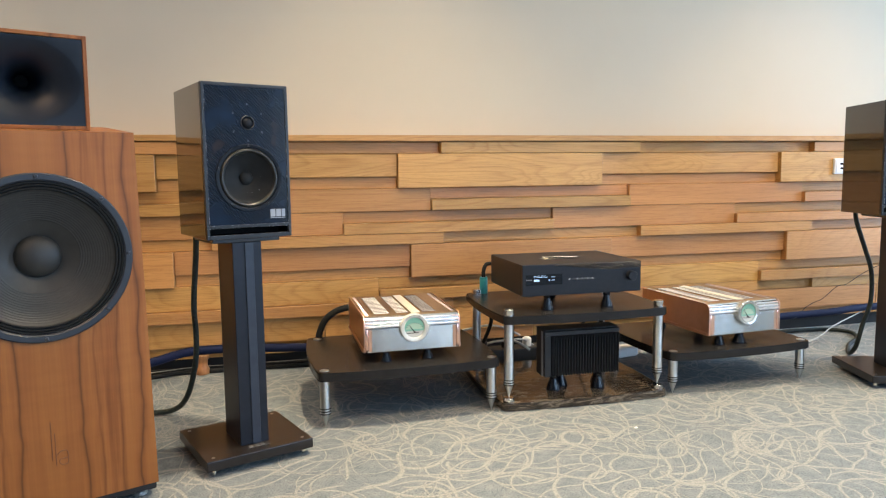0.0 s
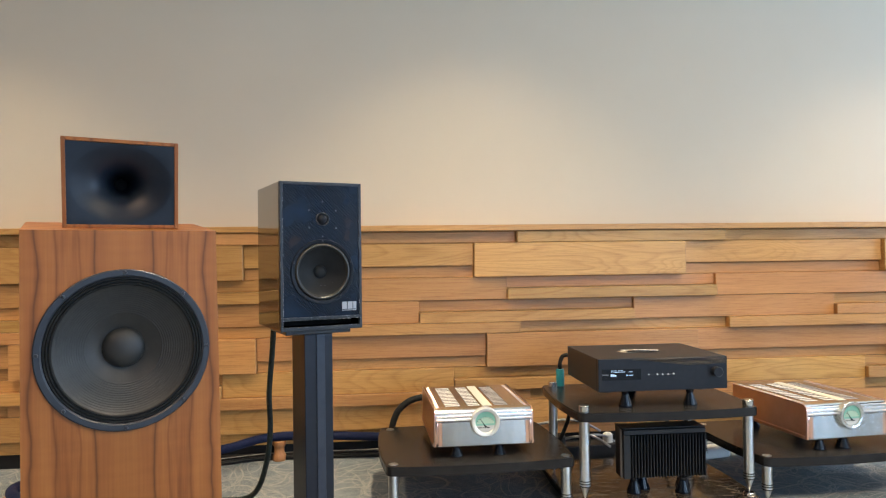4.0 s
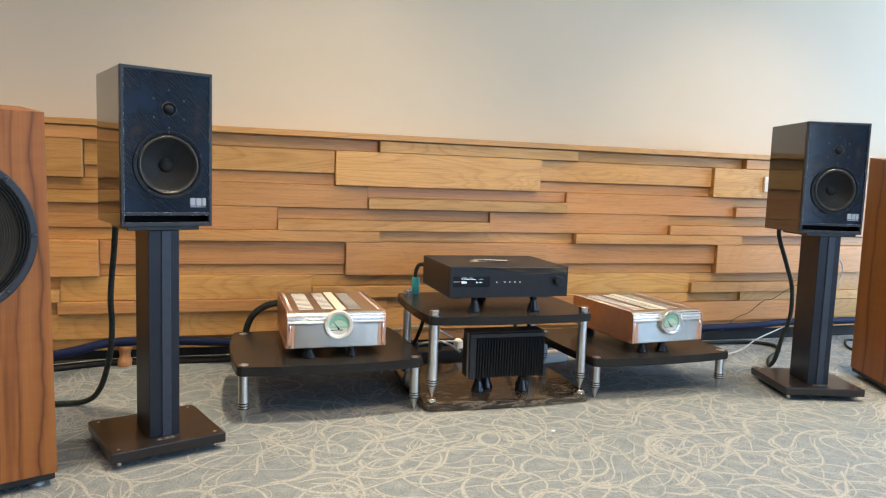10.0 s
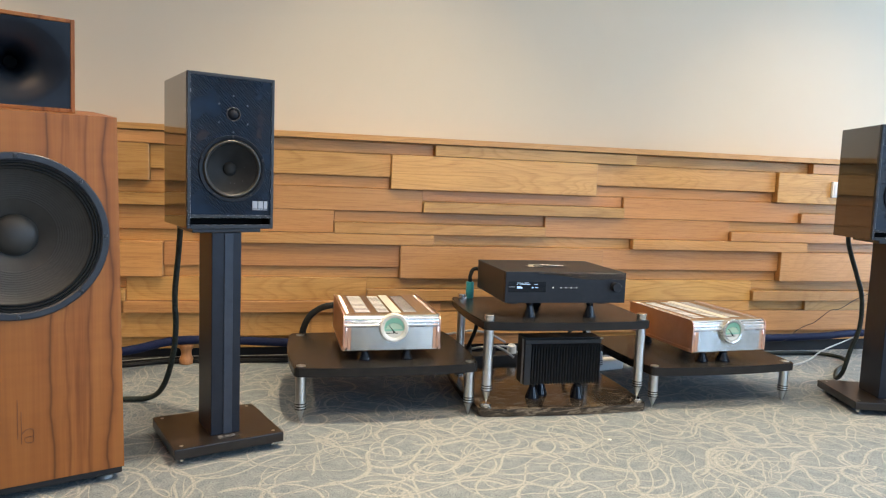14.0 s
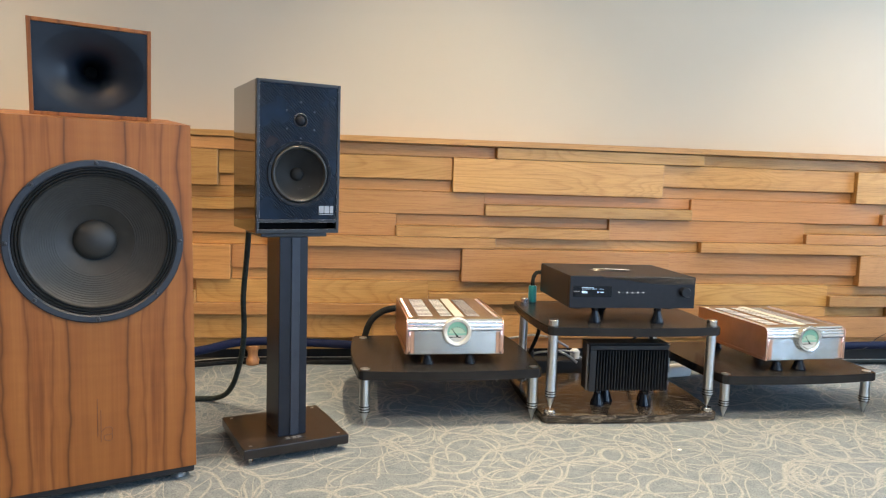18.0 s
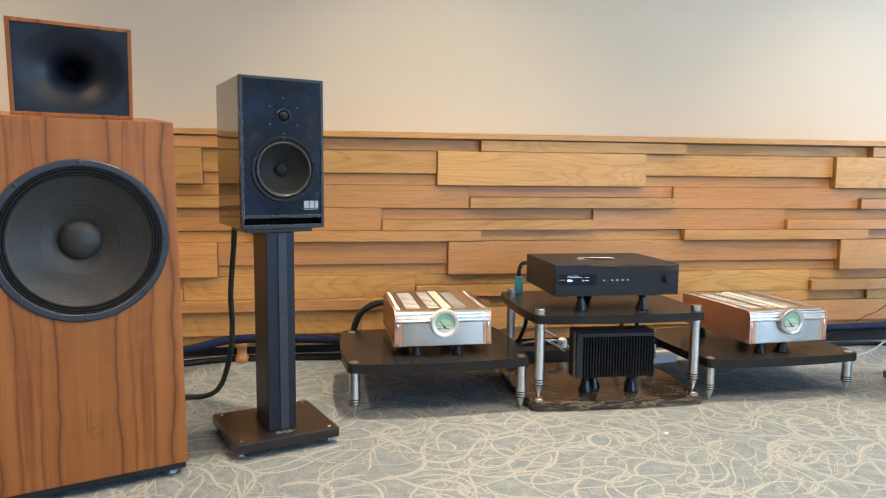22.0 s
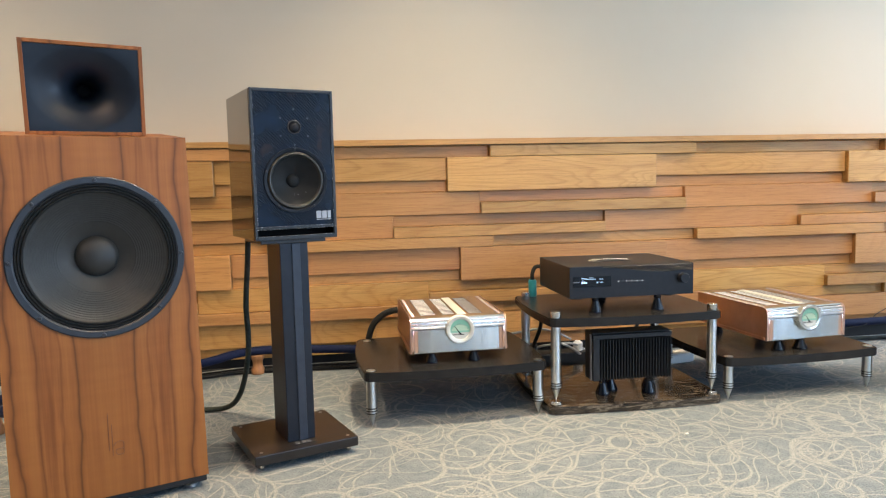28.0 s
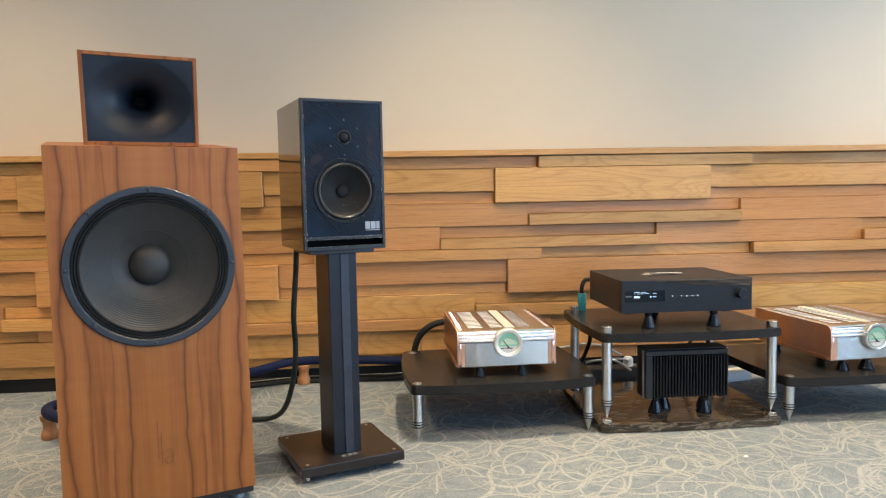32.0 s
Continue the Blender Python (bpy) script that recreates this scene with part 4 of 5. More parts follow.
def speaker_stand(m, label):
    """Origin: on the floor under the base's middle; the front faces -y."""
    t = thing("speaker_stand", m, label, "speaker stand", "speaker stands")
    part("base", box(-0.142, 0.142, -0.137, 0.137, 0.020, 0.046, 0.0025), STAND, t, "dark brown-black wooden base")
    part("column", box(-0.038, 0.038, -0.082, 0.045, 0.0465, 0.587, 0.002), COLUMN, t)
    part("column_strip", box(-0.0065, 0.0160, -0.0855, -0.0825, 0.0475, 0.586, 0.0006, 1), STRIP, t, "grey strip down the column")
    part("top_plate", box(-0.088, 0.088, -0.085, 0.085, 0.5875, 0.5975, 0.0015), STAND, t)
    p = part("name_plate", box(-0.030, 0.032, -0.112, -0.088, 0.0463, 0.0472, 0.0003, 1), STAND, t)
    for x in (-0.018, 0.0, 0.014):
        part("emblem_bar", box(x - 0.0055, x + 0.0055, -0.1085, -0.0915, 0.0473, 0.0480), LOGODIM, p)
    for x in (-0.120, 0.120):
        for y in (-0.115, 0.115):
            s = part("spike", lathe([(0.0001, 0.0), (0.0035, 0.006), (0.007, 0.0065), (0.007, 0.0195)], 14, "z", (x, y, 0)), CHROME, t, smooth=True)
            part("bolt", lathe([(0.0048, 0.0462), (0.0048, 0.0470), (0.0001, 0.0472)], 12, "z", (x, y, 0)), STEEL, t)
    return t


def set_on_stand(cx, cy, toe, shift, label, stand_label):
    speaker_stand(pose(cx, cy, 0, 0, 0, toe), stand_label)
    monitor(pose(cx, cy, 0.598, 0, 0, toe) @ pose(shift, -0.100, 0), label)


set_on_stand(-0.203, -0.842, 21, 0.006, "glossy black monitor speaker with silver emblem on a stand", "black wooden speaker stand with grey column strip and spikes")
set_on_stand(2.057, -0.764, -16, -0.012, "glossy black monitor speaker beside a tall wooden speaker", "black wooden speaker stand on small spikes with brown base")


# ---- racks and amplifier stands ----
def ringed_shaft(parent, name, x, y, top, tip, label):
    """A steel shaft above a long conical spike; three black rings draw the shade in its grooves."""
    z = tip + 0.042
    prof = [(0.0155, top)]
    for k in range(3):
        q = z + 0.022 - 0.008 * k
        prof += [(0.0155, q), (0.0165, q - 0.0004), (0.0165, q - 0.0046), (0.0148, q - 0.005)]
    prof += [(0.0145, z - 0.001), (0.0132, z - 0.003), (0.0008, tip)]
    ob = part(name, lathe(prof, 28, "z", (x, y, 0)), STEEL, parent, label, smooth=True)
    # black bands in place of the dark inside each groove
    for k in range(3):
        q = z + 0.0155 - 0.008 * k
        part("ring", lathe([(0.0150, q - 0.0014), (0.0170, q - 0.0012), (0.0170, q + 0.0012), (0.0150, q + 0.0014)], 28, "z", (x, y, 0)), RUBBER, ob)
    return ob


def spiked_leg(parent, x, y, top):
    return ringed_shaft(parent, "leg", x, y, top, 0.0, "brushed steel spiked leg")


def amp_stand(m, label, top=0.170):
    """Origin on the floor between the front legs."""
    t = thing("amplifier_stand", m, label, "equipment stand", "amplifier stands")
    part("shelf", slab(bowed(-0.287, 0.287, -0.030, 0.450, 0.018, -0.014), top - 0.028, top), SHELF, t, "satin black shelf with bowed front")
    for x, y in ((-0.2645, 0.0), (0.2645, 0.0), (-0.252, 0.415), (0.252, 0.415)):
        spiked_leg(t, x, y, top - 0.0285)
        part("leg_disc", lathe([(0.0145, top + 0.0002), (0.0145, top + 0.0012), (0.012, top + 0.0018), (0.0001, top + 0.0018)], 24, "z", (x, y, 0)), STEEL, t, smooth=True)
    return t


amp_stand(pose(0.290, -0.7095, 0, 0, 0, 1.4), "low black amplifier stand with steel spiked legs", 0.173)
amp_stand(pose(1.468, -0.695, 0, 0, 0, 2.5), "low black amplifier stand holding an amplifier and cables", 0.146)

rack = thing("equipment_rack", pose(0.873, -0.718, 0), "two-tier black rack with steel posts on a stone plate", "equipment rack")
part("base_plate", slab(bowed(-0.292, 0.292, -0.026, 0.450, 0.012, -0.010), 0.002, 0.027), STONE, rack, "polished dark marbled base plate")
part("shelf", slab(bowed(-0.287, 0.287, -0.028, 0.445, 0.018, -0.014), 0.2815, 0.3085), SHELF, rack, "satin black shelf with bowed front")
for x, y in ((-0.264, 0.0), (0.264, 0.0), (-0.254, 0.400), (0.254, 0.400)):
    ringed_shaft(rack, "post", x, y, 0.2812, 0.0412, "brushed steel post")
    part("post_cap", lathe([(0.0165, 0.3088), (0.0165, 0.3265), (0.0150, 0.3285), (0.0001, 0.3288)], 28, "z", (x, y, 0)), CHROME, rack, smooth=True)
    part("spike_cup", lathe([(0.0195, 0.0273), (0.0200, 0.0300), (0.0180, 0.0312), (0.0175, 0.0375), (0.0150, 0.0402), (0.0001, 0.0405)], 28, "z", (x, y, 0)), CHROME, rack, smooth=True)


def cone_foot(m, h, r, name="cone_foot", label="glossy black cone foot under the equipment", group="cone feet"):
    ob = finish(name, lathe([(r, 0.0), (r * 1.02, h * 0.06), (r * 0.98, h * 0.14), (r * 0.52, h * 0.74), (r * 0.50, h * 0.80), (r * 0.56, h * 0.84), (r * 0.56, h)], 28), GLOSSBLACK, smooth=True)
    ob.matrix_world = m
    return tagged(ob, label, "isolation foot", group)


def amplifier(m, label, bezel, w=0.301):
    """Origin: middle of the front's lower edge; the front faces -y."""
    t = thing("amplifier", m, label, "amplifier", "amplifiers")
    d, h = 0.390, 0.110
    # body: rounded shoulders
    b = bmesh.new()
    prof = [(0, 0), (0, h - 0.022)]
    for k in range(1, 7):
        a = math.pi / 2 * k / 6
        prof.append((0.022 - 0.022 * math.cos(a), h - 0.022 + 0.022 * math.sin(a)))
    prof += [(d, h), (d, 0)]
    sides = []
    for x in (-w / 2, w / 2):
        sides.append([b.verts.new((x, y, z)) for y, z in prof])
    for k in range(len(prof)):
        j = (k + 1) % len(prof)
        b.faces.new((sides[0][k], sides[1][k], sides[1][j], sides[0][j]))
    b.faces.new(sides[0])
    b.faces.new(sides[1][::-1])
    bmesh.ops.recalc_face_normals(b, faces=b.faces)
    part("body", b, ALU, t, "brushed aluminium body with rounded top edge", smooth=True)
    for sx in (-1, 1):
        b = bmesh.new()
        ends = []
        for x in (sx * (w / 2 + 0.0004), sx * (w / 2 + 0.0042)):
            ends.append([b.verts.new((x, y - 0.003 if y < 0.03 else y, z + 0.0012 if z > 0.06 else z)) for y, z in prof])
        for k in range(len(prof)):
            q = (k + 1) % len(prof)
            b.faces.new((ends[0][k], ends[1][k], ends[1][q], ends[0][q]))
        b.faces.new(ends[0])
        b.faces.new(ends[1][::-1])
        bmesh.ops.recalc_face_normals(b, faces=b.faces)
        part("side_panel", b, COPPERSIDE, t, "copper-toned side panel", smooth=True)
        x0, x1 = sorted((sx * (w / 2 + 0.0044), sx * (w / 2 + 0.0085)))
        part("side_flange", box(x0, x1, 0.006, d - 0.004, 0.0, 0.011, 0.0015, 2), COPPERSIDE, t)
    # bright ridges across the front shoulder
    for k, z in enumerate((h - 0.010, h - 0.020, h - 0.030)):
        if k < 2:
            part("groove", box(-w / 2 + 0.001, w / 2 - 0.001, -0.0005 + 0.0028 * (2 - k), 0.012 + 0.004 * (2 - k), z - 0.0068, z - 0.0032), GROOVE, t)
        part("ridge", box(-w / 2 + 0.0205, w / 2 - 0.0205, -0.003 + 0.0028 * (2 - k), 0.012 + 0.004 * (2 - k), z - 0.003, z + 0.003, 0.0022, 3), ALUBRIGHT, t, smooth=True)
        for sx in (-1, 1):
            x0, x1 = sorted((sx * (w / 2 - 0.020), sx * w / 2))
            part("ridge_end", box(x0, x1, -0.003 + 0.0028 * (2 - k), 0.012 + 0.004 * (2 - k), z - 0.003, z + 0.003, 0.0022, 3), PINK, t, smooth=True)
    part("front_plate", box(-w / 2 + 0.0202, w / 2 - 0.0202, -0.0020, -0.0004, 0.001, h - 0.0375, 0.0005, 1), BRUSHED, t, "horizontally brushed silver front plate")
    part("front_groove", box(-w / 2 + 0.001, w / 2 - 0.001, -0.0008, 0.001, h - 0.0365, h - 0.0345), SLOT, t)
    # cooling slots in the top, three fields and edge rows; a dark sheet paints the gaps' shade
    fields = ((-0.112, -0.066, 13, 0.0112, FINWHITE), (-0.040, -0.004, 13, 0.0112, FINWHITE), (0.045, 0.086, 15, 0.0060, SILVER))
    for x0, x1, n, tall, fm in fields:
        f = part("vent_field", box(x0 - 0.002, x1 + 0.002, 0.050, d - 0.030, h - 0.0008, h + 0.0003), VENT_SHADE, t)
        for k in range(n):
            y = 0.055 + (d - 0.105) * k / (n - 1)
            part("fin", box(x0, x1, y, y + tall, h + 0.0004, h + 0.0008), fm, f)
    part("top_band", box(0.004, 0.034, 0.045, d - 0.02, h + 0.0003, h + 0.0022, 0.0008, 1), CREAMBAND, t, "cream polished band along the top")
    for sx in (-1, 1):
        for k in range(22):
            y = 0.040 + (d - 0.062) * k / 21
            x = sx * (w / 2 - 0.012)
            part("edge_pin", box(x - 0.0048, x + 0.0048, y, y + 0.0062, h + 0.0002, h + 0.0014, 0.0005, 1), PINK, t)
    # round meter
    mz = 0.073
    me = part("meter", lathe([(0.0316, -0.006), (0.0316, 0.013), (0.0330, 0.0165), (0.0362, 0.0185), (0.0425, 0.0185), (0.0448, 0.0165), (0.0448, -0.004)], 56, "y", (0.003, 0, mz), caps=False), bezel, t, "round meter with green face and pale bezel", smooth=True)
    part("dial", lathe([(0.0315, 0.011), (0.0001, 0.0112)], 48, "y", (0.003, 0, mz), caps=False), DIAL, me)
    b = bmesh.new()
    arch = [(0.003 + 0.027 * math.cos(a), -0.0116, mz - 0.005 + 0.020 * math.sin(a)) for a in [radians(180 * k / 20) for k in range(21)]]
    b.faces.new([b.verts.new(q) for q in arch])
    part("dial_scale", b, DIALPALE, me)
    b = bmesh.new()
    vs = [b.verts.new((0.003 + 0.0312 * math.cos(a), -0.0118, mz + 0.0312 * math.sin(a))) for a in [radians(200 + 140 * k / 20) for k in range(21)]]
    b.faces.new(vs)
    part("dial_lower", b, BEZEL, me)
    b = bmesh.new()
    for k in range(9):
        a = radians(150 - 15 * k)
        c, s = math.cos(a), math.sin(a)
        q = [(0.025, -0.0005), (0.030, -0.0005), (0.030, 0.0005), (0.025, 0.0005)]
        b.faces.new([b.verts.new((0.003 + r * c - e * s, -0.0122, mz - 0.012 + r * s + e * c)) for r, e in q])
    part("scale_mark", b, INK_AND_HOLE, me)
    b = bmesh.new()
    a = radians(126)
    c, s = math.cos(a), math.sin(a)
    b.faces.new([b.verts.new((0.003 + r * c - e * s, -0.0128, mz - 0.014 + r * s + e * c)) for r, e in ((0.0, -0.0018), (0.030, -0.0006), (0.030, 0.0006), (0.0, 0.0018))])
    part("needle", b, INK_AND_HOLE, me)
    part("needle_hub", lathe([(0.0032, 0.011), (0.0032, 0.0136), (0.0001, 0.0138)], 20, "y", (0.003, 0, mz - 0.014)), INK_AND_HOLE, me)
    for k, (x0, x1) in enumerate(((-0.021, -0.009), (-0.006, -0.002), (0.0, 0.003), (0.006, 0.016))):
        part("dial_bar", box(x0, x1, -0.0124, -0.0119, mz - 0.0185, mz - 0.0160), INK_AND_HOLE, me)
    for k in range(8):
        a = math.pi / 8 + math.pi / 4 * k
        part("screw", lathe([(0.0016, 0.018), (0.0014, 0.0198), (0.0001, 0.0200)], 8, "y", (0.003 + 0.0398 * math.cos(a), 0, mz + 0.0398 * math.sin(a))), DARKSTEEL, me)
    for sx in (-1, 1):
        x0, x1 = sorted((sx * (w / 2 - 0.020), sx * (w / 2 - 0.0095)))
        part("front_strip", box(x0, x1, -0.0022, -0.0003, 0.002, h - 0.038, 0.0008, 1), COPPER, t, "copper-toned strip on the front")
        x0, x1 = sorted((sx * (w / 2 - 0.0085), sx * (w / 2)))
        part("front_strip", box(x0, x1, -0.0036, -0.0003, 0.001, h - 0.037, 0.0016, 2), COPPER, t, smooth=True)
    return t


AMP_L = pose(0.157 + 0.1505, -0.667, 0.206, 0, 0, 1)
AMP_R = pose(1.506, -0.672, 0.184, 0, 0, 5)
amplifier(AMP_L, "silver and copper amplifier with round green meter", BEZEL)
amplifier(AMP_R, "silver and copper power amplifier with green meter", METERRIM)
for base, top, pts in ((AMP_L, 0.173, ((-0.085, 0.014), (0.050, 0.014), (-0.085, 0.32), (0.06, 0.32))), (AMP_R, 0.146, ((-0.094, 0.018), (-0.006, 0.018), (-0.11, 0.33), (0.075, 0.33)))):
    for x, y in pts:
        q = base @ Vector((x, y, 0))
        cone_foot(pose(q.x, q.y, top + 0.0003), q.z - top - 0.0006, 0.025 if base is AMP_R and x > -0.05 else 0.021)

# ---- streamer on the rack ----
dac = thing("network_player", pose(0.668 + 0.211, -0.680, 0.358), "black anodised network player with small blue display", "audio player")
W, D, Hh = 0.422, 0.335, 0.102
part("body", box(-W / 2, W / 2, 0.014, D, 0.0, Hh, 0.002), PLAYER, dac)
part("front_panel", box(-W / 2, W / 2, -0.002, 0.0135, 0.0, Hh, 0.0015), PLAYER, dac)
# fine ridges that fan out in a wave over the upper front
for k in range(6):
    b = bmesh.new()
    n, rows = 28, []
    for i in range(n + 1):
        x = -0.10 + (W / 2 - 0.004 + 0.10) * i / n
        q = min(max((x + 0.10) / 0.20, 0.0), 1.0)
        z = Hh - 0.0030 - k * (0.0003 + 0.0036 * q * q * (3 - 2 * q)) + 0.004 * max(0.0, x - 0.12) * k
        rows.append([b.verts.new((x, -0.0021, z + 0.0011)), b.verts.new((x, -0.0034, z)), b.verts.new((x, -0.0021, z - 0.0011))])
    for p, q in zip(rows, rows[1:]):
        b.faces.new((p[0], q[0], q[1], p[1]))
        b.faces.new((p[1], q[1], q[2], p[2]))
        b.faces.new((p[2], q[2], q[0], p[0]))
    b.faces.new(rows[0])
    b.faces.new(rows[-1][::-1])
    bmesh.ops.recalc_face_normals(b, faces=b.faces)
    part("wave_ridge", b, RIDGE, dac)
scr = part("display", box(-0.200, -0.073, -0.0035, -0.0021, 0.036, 0.0705, 0.0004, 1), GLOSSBLACK, dac, "small dark display with pale blue writing")
for x0, x1, z0, z1 in ((-0.172, -0.153, 0.0652, 0.0664), (-0.148, -0.133, 0.0652, 0.0664), (-0.172, -0.168, 0.0608, 0.0619), (-0.164, -0.142, 0.0608, 0.0619), (-0.140, -0.124, 0.0608, 0.0619), (-0.113, -0.100, 0.0608, 0.0619), (-0.172, -0.1665, 0.0480, 0.0550), (-0.1655, -0.160, 0.0480, 0.0550), (-0.159, -0.154, 0.0480, 0.0530), (-0.111, -0.100, 0.0500, 0.0518)):
    part("display_bar", box(x0, x1, -0.0041, -0.0036, z0, z1), SCREEN_TEXT, scr)
b = bmesh.new()
tri = [[b.verts.new((x, y, z)) for x, z in ((-0.121, 0.0480), (-0.1145, 0.0510), (-0.121, 0.0540))] for y in (-0.0041, -0.0036)]
b.faces.new(tri[0])
b.faces.new(tri[1][::-1])
for i in range(3):
    j = (i + 1) % 3
    b.faces.new((tri[0][i], tri[1][i], tri[1][j], tri[0][j]))
bmesh.ops.recalc_face_normals(b, faces=b.faces)
part("play_mark", b, SCREEN_TEXT, scr)
for x in (-0.048, -0.020, -0.0026, 0.0156, 0.034):
    part("button", lathe([(0.0016, 0.001), (0.0016, 0.0036), (0.0001, 0.0040)], 12, "y", (x, 0, 0.051)), LED, dac)
part("name_bar", box(-0.199, -0.179, -0.0041, -0.0036, 0.0515, 0.0550), LOGODIM, dac)
part("knob", lathe([(0.0160, 0.002), (0.0160, 0.020), (0.0145, 0.0225), (0.0001, 0.0225)], 32, "y", (0.172, 0, 0.055)), PLAYER, dac, smooth=True)
for x in (-0.17, 0.145):
    part("foot", lathe([(0.020, -0.009), (0.020, -0.0005)], 24, "z", (x, 0.05, 0)), RUBBER, dac)
for x, y in ((-0.120, 0.012), (0.090, 0.006), (0.0, 0.28)):
    cone_foot(pose(0.879 + x, -0.680 + y, 0.3088), 0.0489, 0.021)
for lift, (px, py, turn), (sx, sy), pm, text in (
    (0.0003, (0.850, -0.525, 12), (0.058, 0.018), PAPER, "brownish paper slip lying on the network player"),
    (0.0017, (0.868, -0.515, -9), (0.062, 0.010), PAPER_PALE, "pale paper slip lying across another slip"),
    (0.0031, (0.862, -0.538, 3), (0.048, 0.008), INK_AND_HOLE, "narrow dark card strip on the paper slips"),
    (0.0045, (0.880, -0.535, -20), (0.040, 0.006), WHITE, "narrow white paper strip on the slips"),
):
    sl = finish("paper_slip", box(-sx, sx, -sy, sy, 0.0, 0.0012, 0.0003, 1), pm)
    sl.matrix_world = pose(px, py, 0.460 + lift, 0, 0, turn)
    tagged(sl, text, "paper")

# ---- finned power supply under the shelf ----
psu = thing("power_supply", pose(0.893, -0.655, 0.076), "black finned power supply box on cone feet", "power supply")
part("body", box(-0.140, 0.131, 0.020, 0.068, 0.0, 0.156, 0.002), BLACKMETAL, psu)
part("front_plate", box(-0.140, 0.131, 0.012, 0.0195, 0.0, 0.156, 0.001, 1), BLACKMETAL, psu)
part("front_margin", box(-0.140, 0.131, -0.010, 0.0118, 0.1405, 0.155, 0.001, 1), BLACKMETAL, psu)
part("front_margin", box(-0.140, -0.118, -0.010, 0.0118, 0.002, 0.140, 0.001, 1), BLACKMETAL, psu)
part("worn_edge", box(-0.1430, -0.1402, 0.004, 0.018, 0.002, 0.155, 0.0008, 1), WORN, psu, "pale worn edge of the case")
for k in range(25):
    x = -0.112 + 0.2395 * k / 24
    part("fin", box(x - 0.0017, x + 0.0017, -0.012, 0.0118, 0.003, 0.139, 0.0009, 1), FIN, psu)
part("top_cover", box(-0.141, 0.132, 0.0, 0.070, 0.1563, 0.1595, 0.0012), BLACKMETAL, psu)
for x, y in ((-0.099, 0.015), (0.056, 0.0), (-0.056, 0.055), (0.081, 0.055)):
    cone_foot(pose(0.893 + x, -0.655 + y, 0.0272), 0.0485, 0.0235)

# ---- cables and small things ----
def cable(name, pts, r, material, label, category="cable", steps=8):
    return tagged(finish(name, tube(pts, r, 16, steps), material, smooth=True), label, category)


cable("speaker_cable", [(-0.325, -0.660, 0.597), (-0.332, -0.650, 0.51), (-0.344, -0.640, 0.38), (-0.343, -0.630, 0.28), (-0.352, -0.620, 0.19), (-0.385, -0.580, 0.085), (-0.44, -0.500, 0.022), (-0.53, -0.475, 0.0105), (-0.70, -0.470, 0.0105)], 0.0083, GREENCABLE, "thick dark green speaker cable hanging from the monitor")
cable("speaker_cable", [(2.075, -0.55, 0.597), (2.085, -0.55, 0.55), (2.13, -0.55, 0.446), (2.165, -0.55, 0.353), (2.168, -0.55, 0.237), (2.135, -0.55, 0.144), (2.120, -0.54, 0.060), (2.150, -0.48, 0.014), (2.26, -0.36, 0.0105), (2.40, -0.26, 0.0105), (2.46, -0.16, 0.0105), (2.40, -0.085, 0.0105), (2.25, -0.065, 0.0105), (1.90, -0.06, 0.0105)], 0.0083, GREENCABLE, "dark speaker cable looping on the floor behind the stand")
cable("power_hose", [(4.6, -0.07, 0.10), (3.6, -0.08, 0.105), (2.94, -0.09, 0.104), (2.60, -0.09, 0.106), (2.38, -0.10, 0.096), (2.0, -0.09, 0.088), (1.45, -0.09, 0.085), (1.15, -0.08, 0.035), (0.85, -0.075, 0.0245), (0.5, -0.075, 0.030), (0.22, -0.09, 0.080), (0.0, -0.060, 0.0880), (-0.398, -0.022, 0.0948), (-0.58, -0.150, 0.0880), (-0.80, -0.270, 0.0860), (-1.00, -0.40, 0.0910), (-1.105, -0.49, 0.0948), (-1.120, -0.56, 0.0948), (-1.05, -0.64, 0.0948), (-0.90, -0.67, 0.085), (-0.74, -0.66, 0.050), (-0.62, -0.62, 0.024)], 0.0165, NAVY, "thick navy blue sleeved hose raised on wooden pillars", "hose")
cable("floor_cable", [(-0.95, -0.03, 0.012), (-0.62, 0.002, 0.012), (-0.45, 0.006, 0.012), (-0.2, 0.006, 0.012), (0.3, 0.002, 0.012), (0.9, 0.006, 0.012), (1.5, 0.002, 0.012), (1.9, 0.006, 0.012)], 0.0115, BLACKCABLE, "black cable on the carpet below the panelling")
cable("cream_wire", [(-0.95, -0.20, 0.022), (-0.75, -0.10, 0.024), (-0.55, -0.035, 0.026), (-0.40, -0.012, 0.0285), (-0.2, -0.010, 0.027), (0.3, -0.012, 0.0285)], 0.0015, PAPER, "thin cream wire lying on the floor cables")
cable("floor_cable", [(-0.9, -0.12, 0.009), (-0.62, -0.06, 0.009), (-0.48, -0.017, 0.009), (-0.30, -0.0165, 0.009), (0.1, -0.03, 0.009)], 0.0085, BLACKCABLE, "thin black cable on the carpet by the wall")
cable("white_cable", [(1.62, -0.18, 0.005), (1.78, -0.26, 0.006), (1.93, -0.33, 0.014), (2.08, -0.312, 0.023), (2.20, -0.268, 0.034), (2.312, -0.217, 0.060), (2.63, -0.06, 0.085), (2.80, -0.05, 0.16), (2.92, -0.05, 0.275), (2.955, -0.05, 0.35), (2.93, -0.05, 0.41), (2.86, -0.05, 0.45)], 0.0030, BRAID, "white braided cable rising behind the speaker stand")
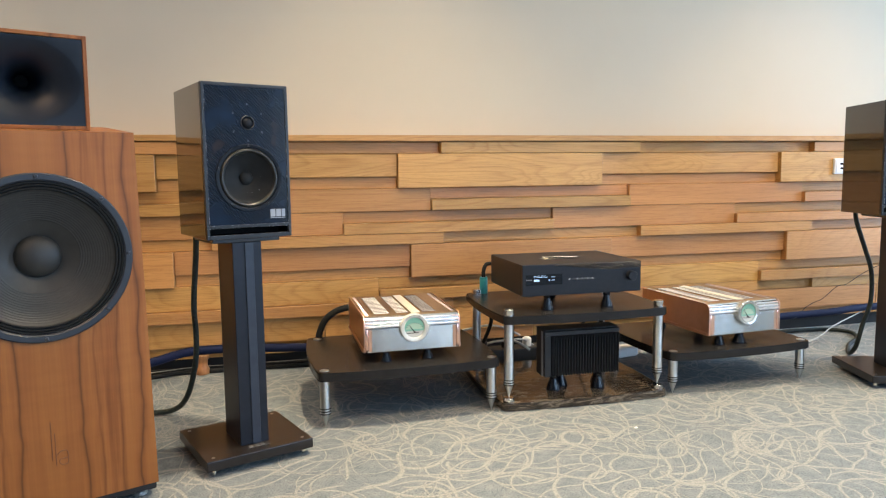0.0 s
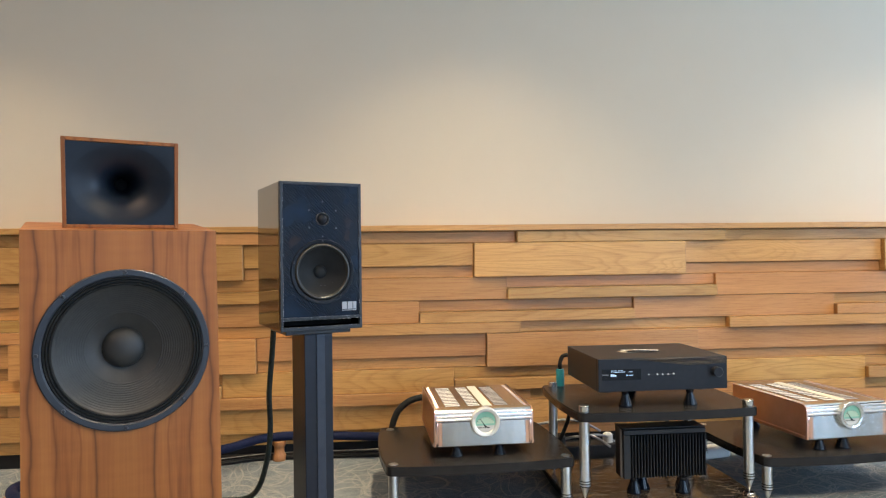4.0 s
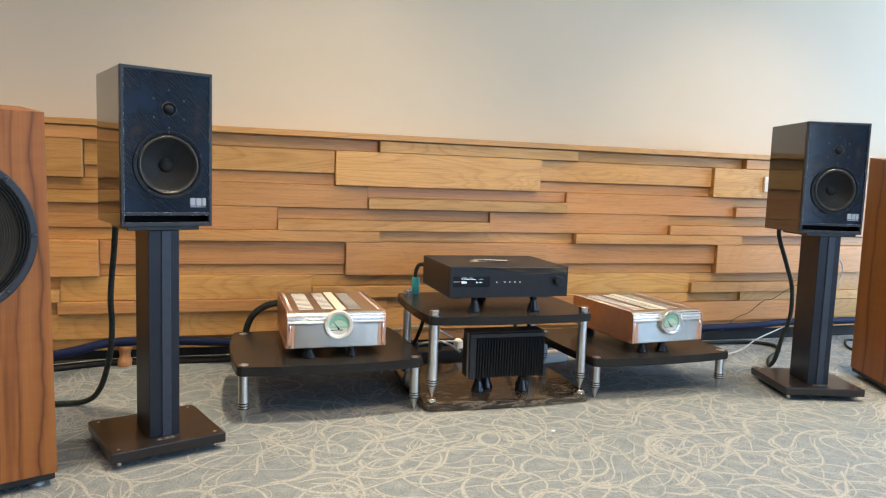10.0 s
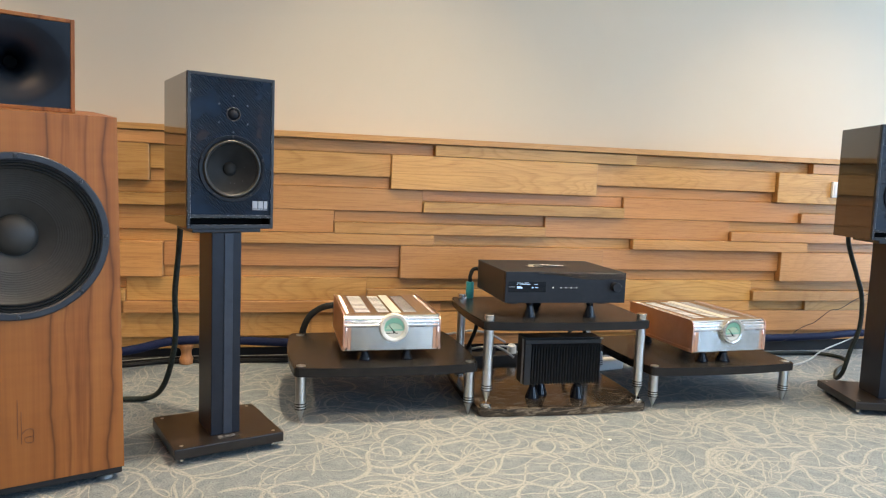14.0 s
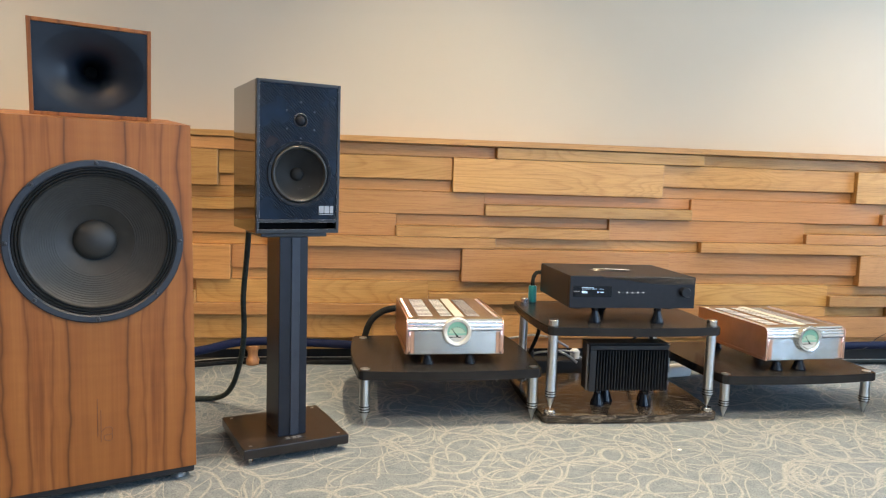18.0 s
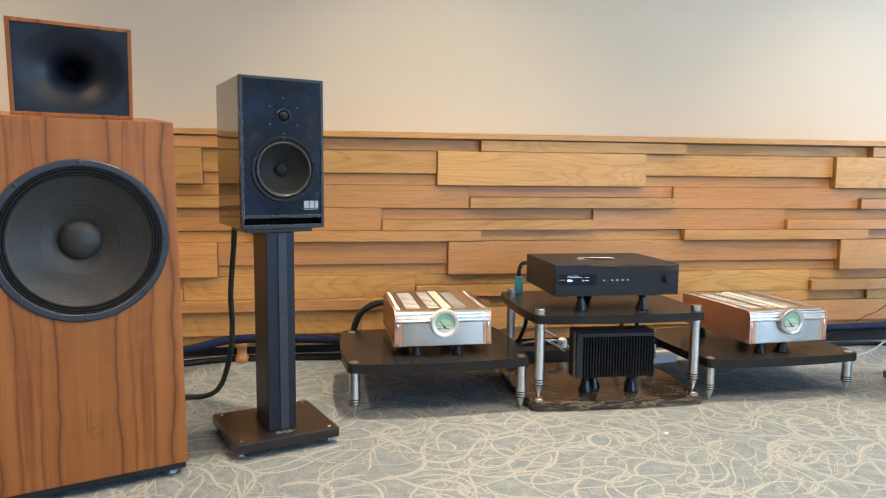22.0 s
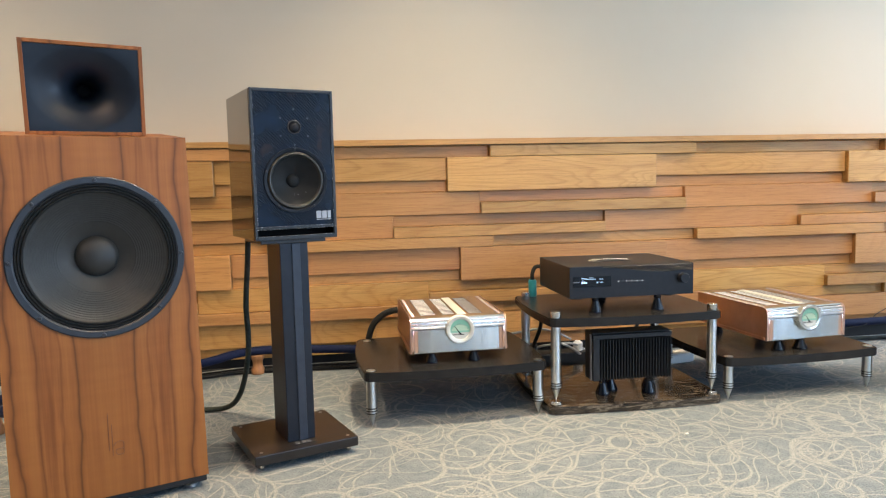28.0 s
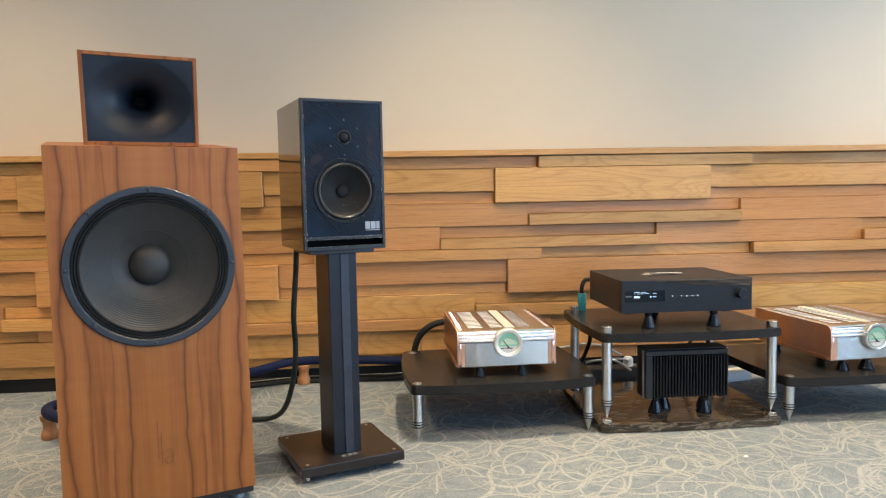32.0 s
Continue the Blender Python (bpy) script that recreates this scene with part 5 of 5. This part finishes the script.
cable("thin_wire", [(1.80, -0.24, 0.003), (1.90, -0.19, 0.003), (1.98, -0.16, 0.008), (2.04, -0.15, 0.04), (2.097, -0.13, 0.074), (2.18, -0.125, 0.082), (2.262, -0.075, 0.096), (2.30, -0.055, 0.112), (2.36, -0.045, 0.135), (2.40, -0.047, 0.148), (2.447, -0.045, 0.179), (2.49, -0.046, 0.208), (2.54, -0.045, 0.214), (2.629, -0.045, 0.261), (2.78, -0.045, 0.32)], 0.0016, BLACKCABLE, "thin dark wire along the oak panelling")
cable("floor_cable", [(2.81, -0.28, 0.006), (2.85, -0.21, 0.006), (2.90, -0.155, 0.006), (2.97, -0.10, 0.006), (3.04, -0.12, 0.006), (3.15, -0.2, 0.006)], 0.0055, BLACKCABLE, "small black cable loop on the carpet")
cable("power_cable", [(0.20, -0.18, 0.262), (0.145, -0.20, 0.263), (0.10, -0.21, 0.252), (0.058, -0.215, 0.216), (0.036, -0.212, 0.150), (0.035, -0.19, 0.06), (0.10, -0.12, 0.014), (0.45, -0.10, 0.0125)], 0.012, BLACKCABLE, "thick black mains cable behind the amplifier")
cable("white_cable", [(0.58, -0.12, 0.02), (0.70, -0.16, 0.075), (0.76, -0.19, 0.092), (0.86, -0.17, 0.085), (0.95, -0.12, 0.02)], 0.0045, BRAID, "white cable behind the rack")
cable("white_cable", [(0.56, -0.17, 0.135), (0.64, -0.185, 0.150), (0.70, -0.19, 0.158), (0.77, -0.19, 0.145), (0.85, -0.15, 0.10)], 0.0045, BRAID, "white mains lead behind the rack")
cable("white_cable", [(0.80, -0.20, 0.095), (0.83, -0.22, 0.082), (0.86, -0.24, 0.060)], 0.0045, WHITE, "short white lead behind the rack")
cable("power_lead", [(0.990, -0.590, 0.205), (1.010, -0.560, 0.222), (1.030, -0.480, 0.248), (1.060, -0.360, 0.255), (1.095, -0.270, 0.20), (1.08, -0.17, 0.08), (1.04, -0.12, 0.012), (0.98, -0.10, 0.009)], 0.0065, BLACKCABLE, "black lead leaving the power supply under the shelf")
cable("signal_lead", [(0.655, -0.245, 0.262), (0.690, -0.240, 0.235), (0.705, -0.225, 0.185), (0.690, -0.205, 0.120), (0.665, -0.18, 0.05), (0.64, -0.14, 0.010)], 0.0075, BLACKCABLE, "black lead hanging behind the rack's post")
strip = thing("power_strip", pose(0.74, -0.155, 0.0, 0, 0, 2), "black power strip with plugs behind the rack", "power strip")
part("body", box(-0.20, 0.20, -0.035, 0.035, 0.0, 0.055, 0.005), RUBBER, strip)
for x in (-0.14, -0.05, 0.05, 0.14):
    part("plug", lathe([(0.019, 0.0555), (0.019, 0.085), (0.012, 0.092), (0.0001, 0.093)], 20, "z", (x, 0, 0)), RUBBER if x < 0.1 else WHITE, strip, smooth=True)
box_ob = thing("mains_adapter", pose(1.27, -0.22, 0.0, 0, 0, 12), "pale grey mains adapter on the carpet", "adapter")
part("body", box(-0.065, 0.065, -0.032, 0.032, 0.0, 0.042, 0.014, 4), WHITE, box_ob, smooth=True)


def cable_pillar(x, y):
    ob = tagged(finish("cable_pillar", lathe([(0.0245, 0.0), (0.0262, 0.003), (0.0262, 0.019), (0.0240, 0.023), (0.0200, 0.031), (0.0190, 0.042), (0.0202, 0.054), (0.0245, 0.061), (0.0265, 0.064), (0.0265, 0.075), (0.0245, 0.0778), (0.0001, 0.078)], 28), TURNED, smooth=True), "small turned wooden pillar under a hose", "cable support", "cable pillars")
    ob.location = (x, y, 0.0)


cable_pillar(-0.398, -0.014)
cable_pillar(-1.122, -0.545)
plug = thing("teal_plug", pose(0.652, -0.300, 0.3088), "teal cable plug standing behind the network player", "plug")
part("barrel", lathe([(0.0140, 0.0), (0.0150, 0.003), (0.0150, 0.058), (0.0130, 0.062), (0.0001, 0.0625)], 24), TEAL, plug, smooth=True)
part("lead", tube([(0, 0, 0.060), (0.0, 0.0, 0.085), (0.012, 0.004, 0.108), (0.035, 0.0, 0.112)], 0.0075, 10, 6), BLACKCABLE, plug, smooth=True)
scrap = tagged(finish("paper_scrap", box(-0.006, 0.006, -0.004, 0.004, 0.0012, 0.004, 0.001, 1), WHITE), "tiny white paper scrap on the carpet", "paper")
scrap.matrix_world = pose(0.917, -0.976, 0, 0, 0, 25)
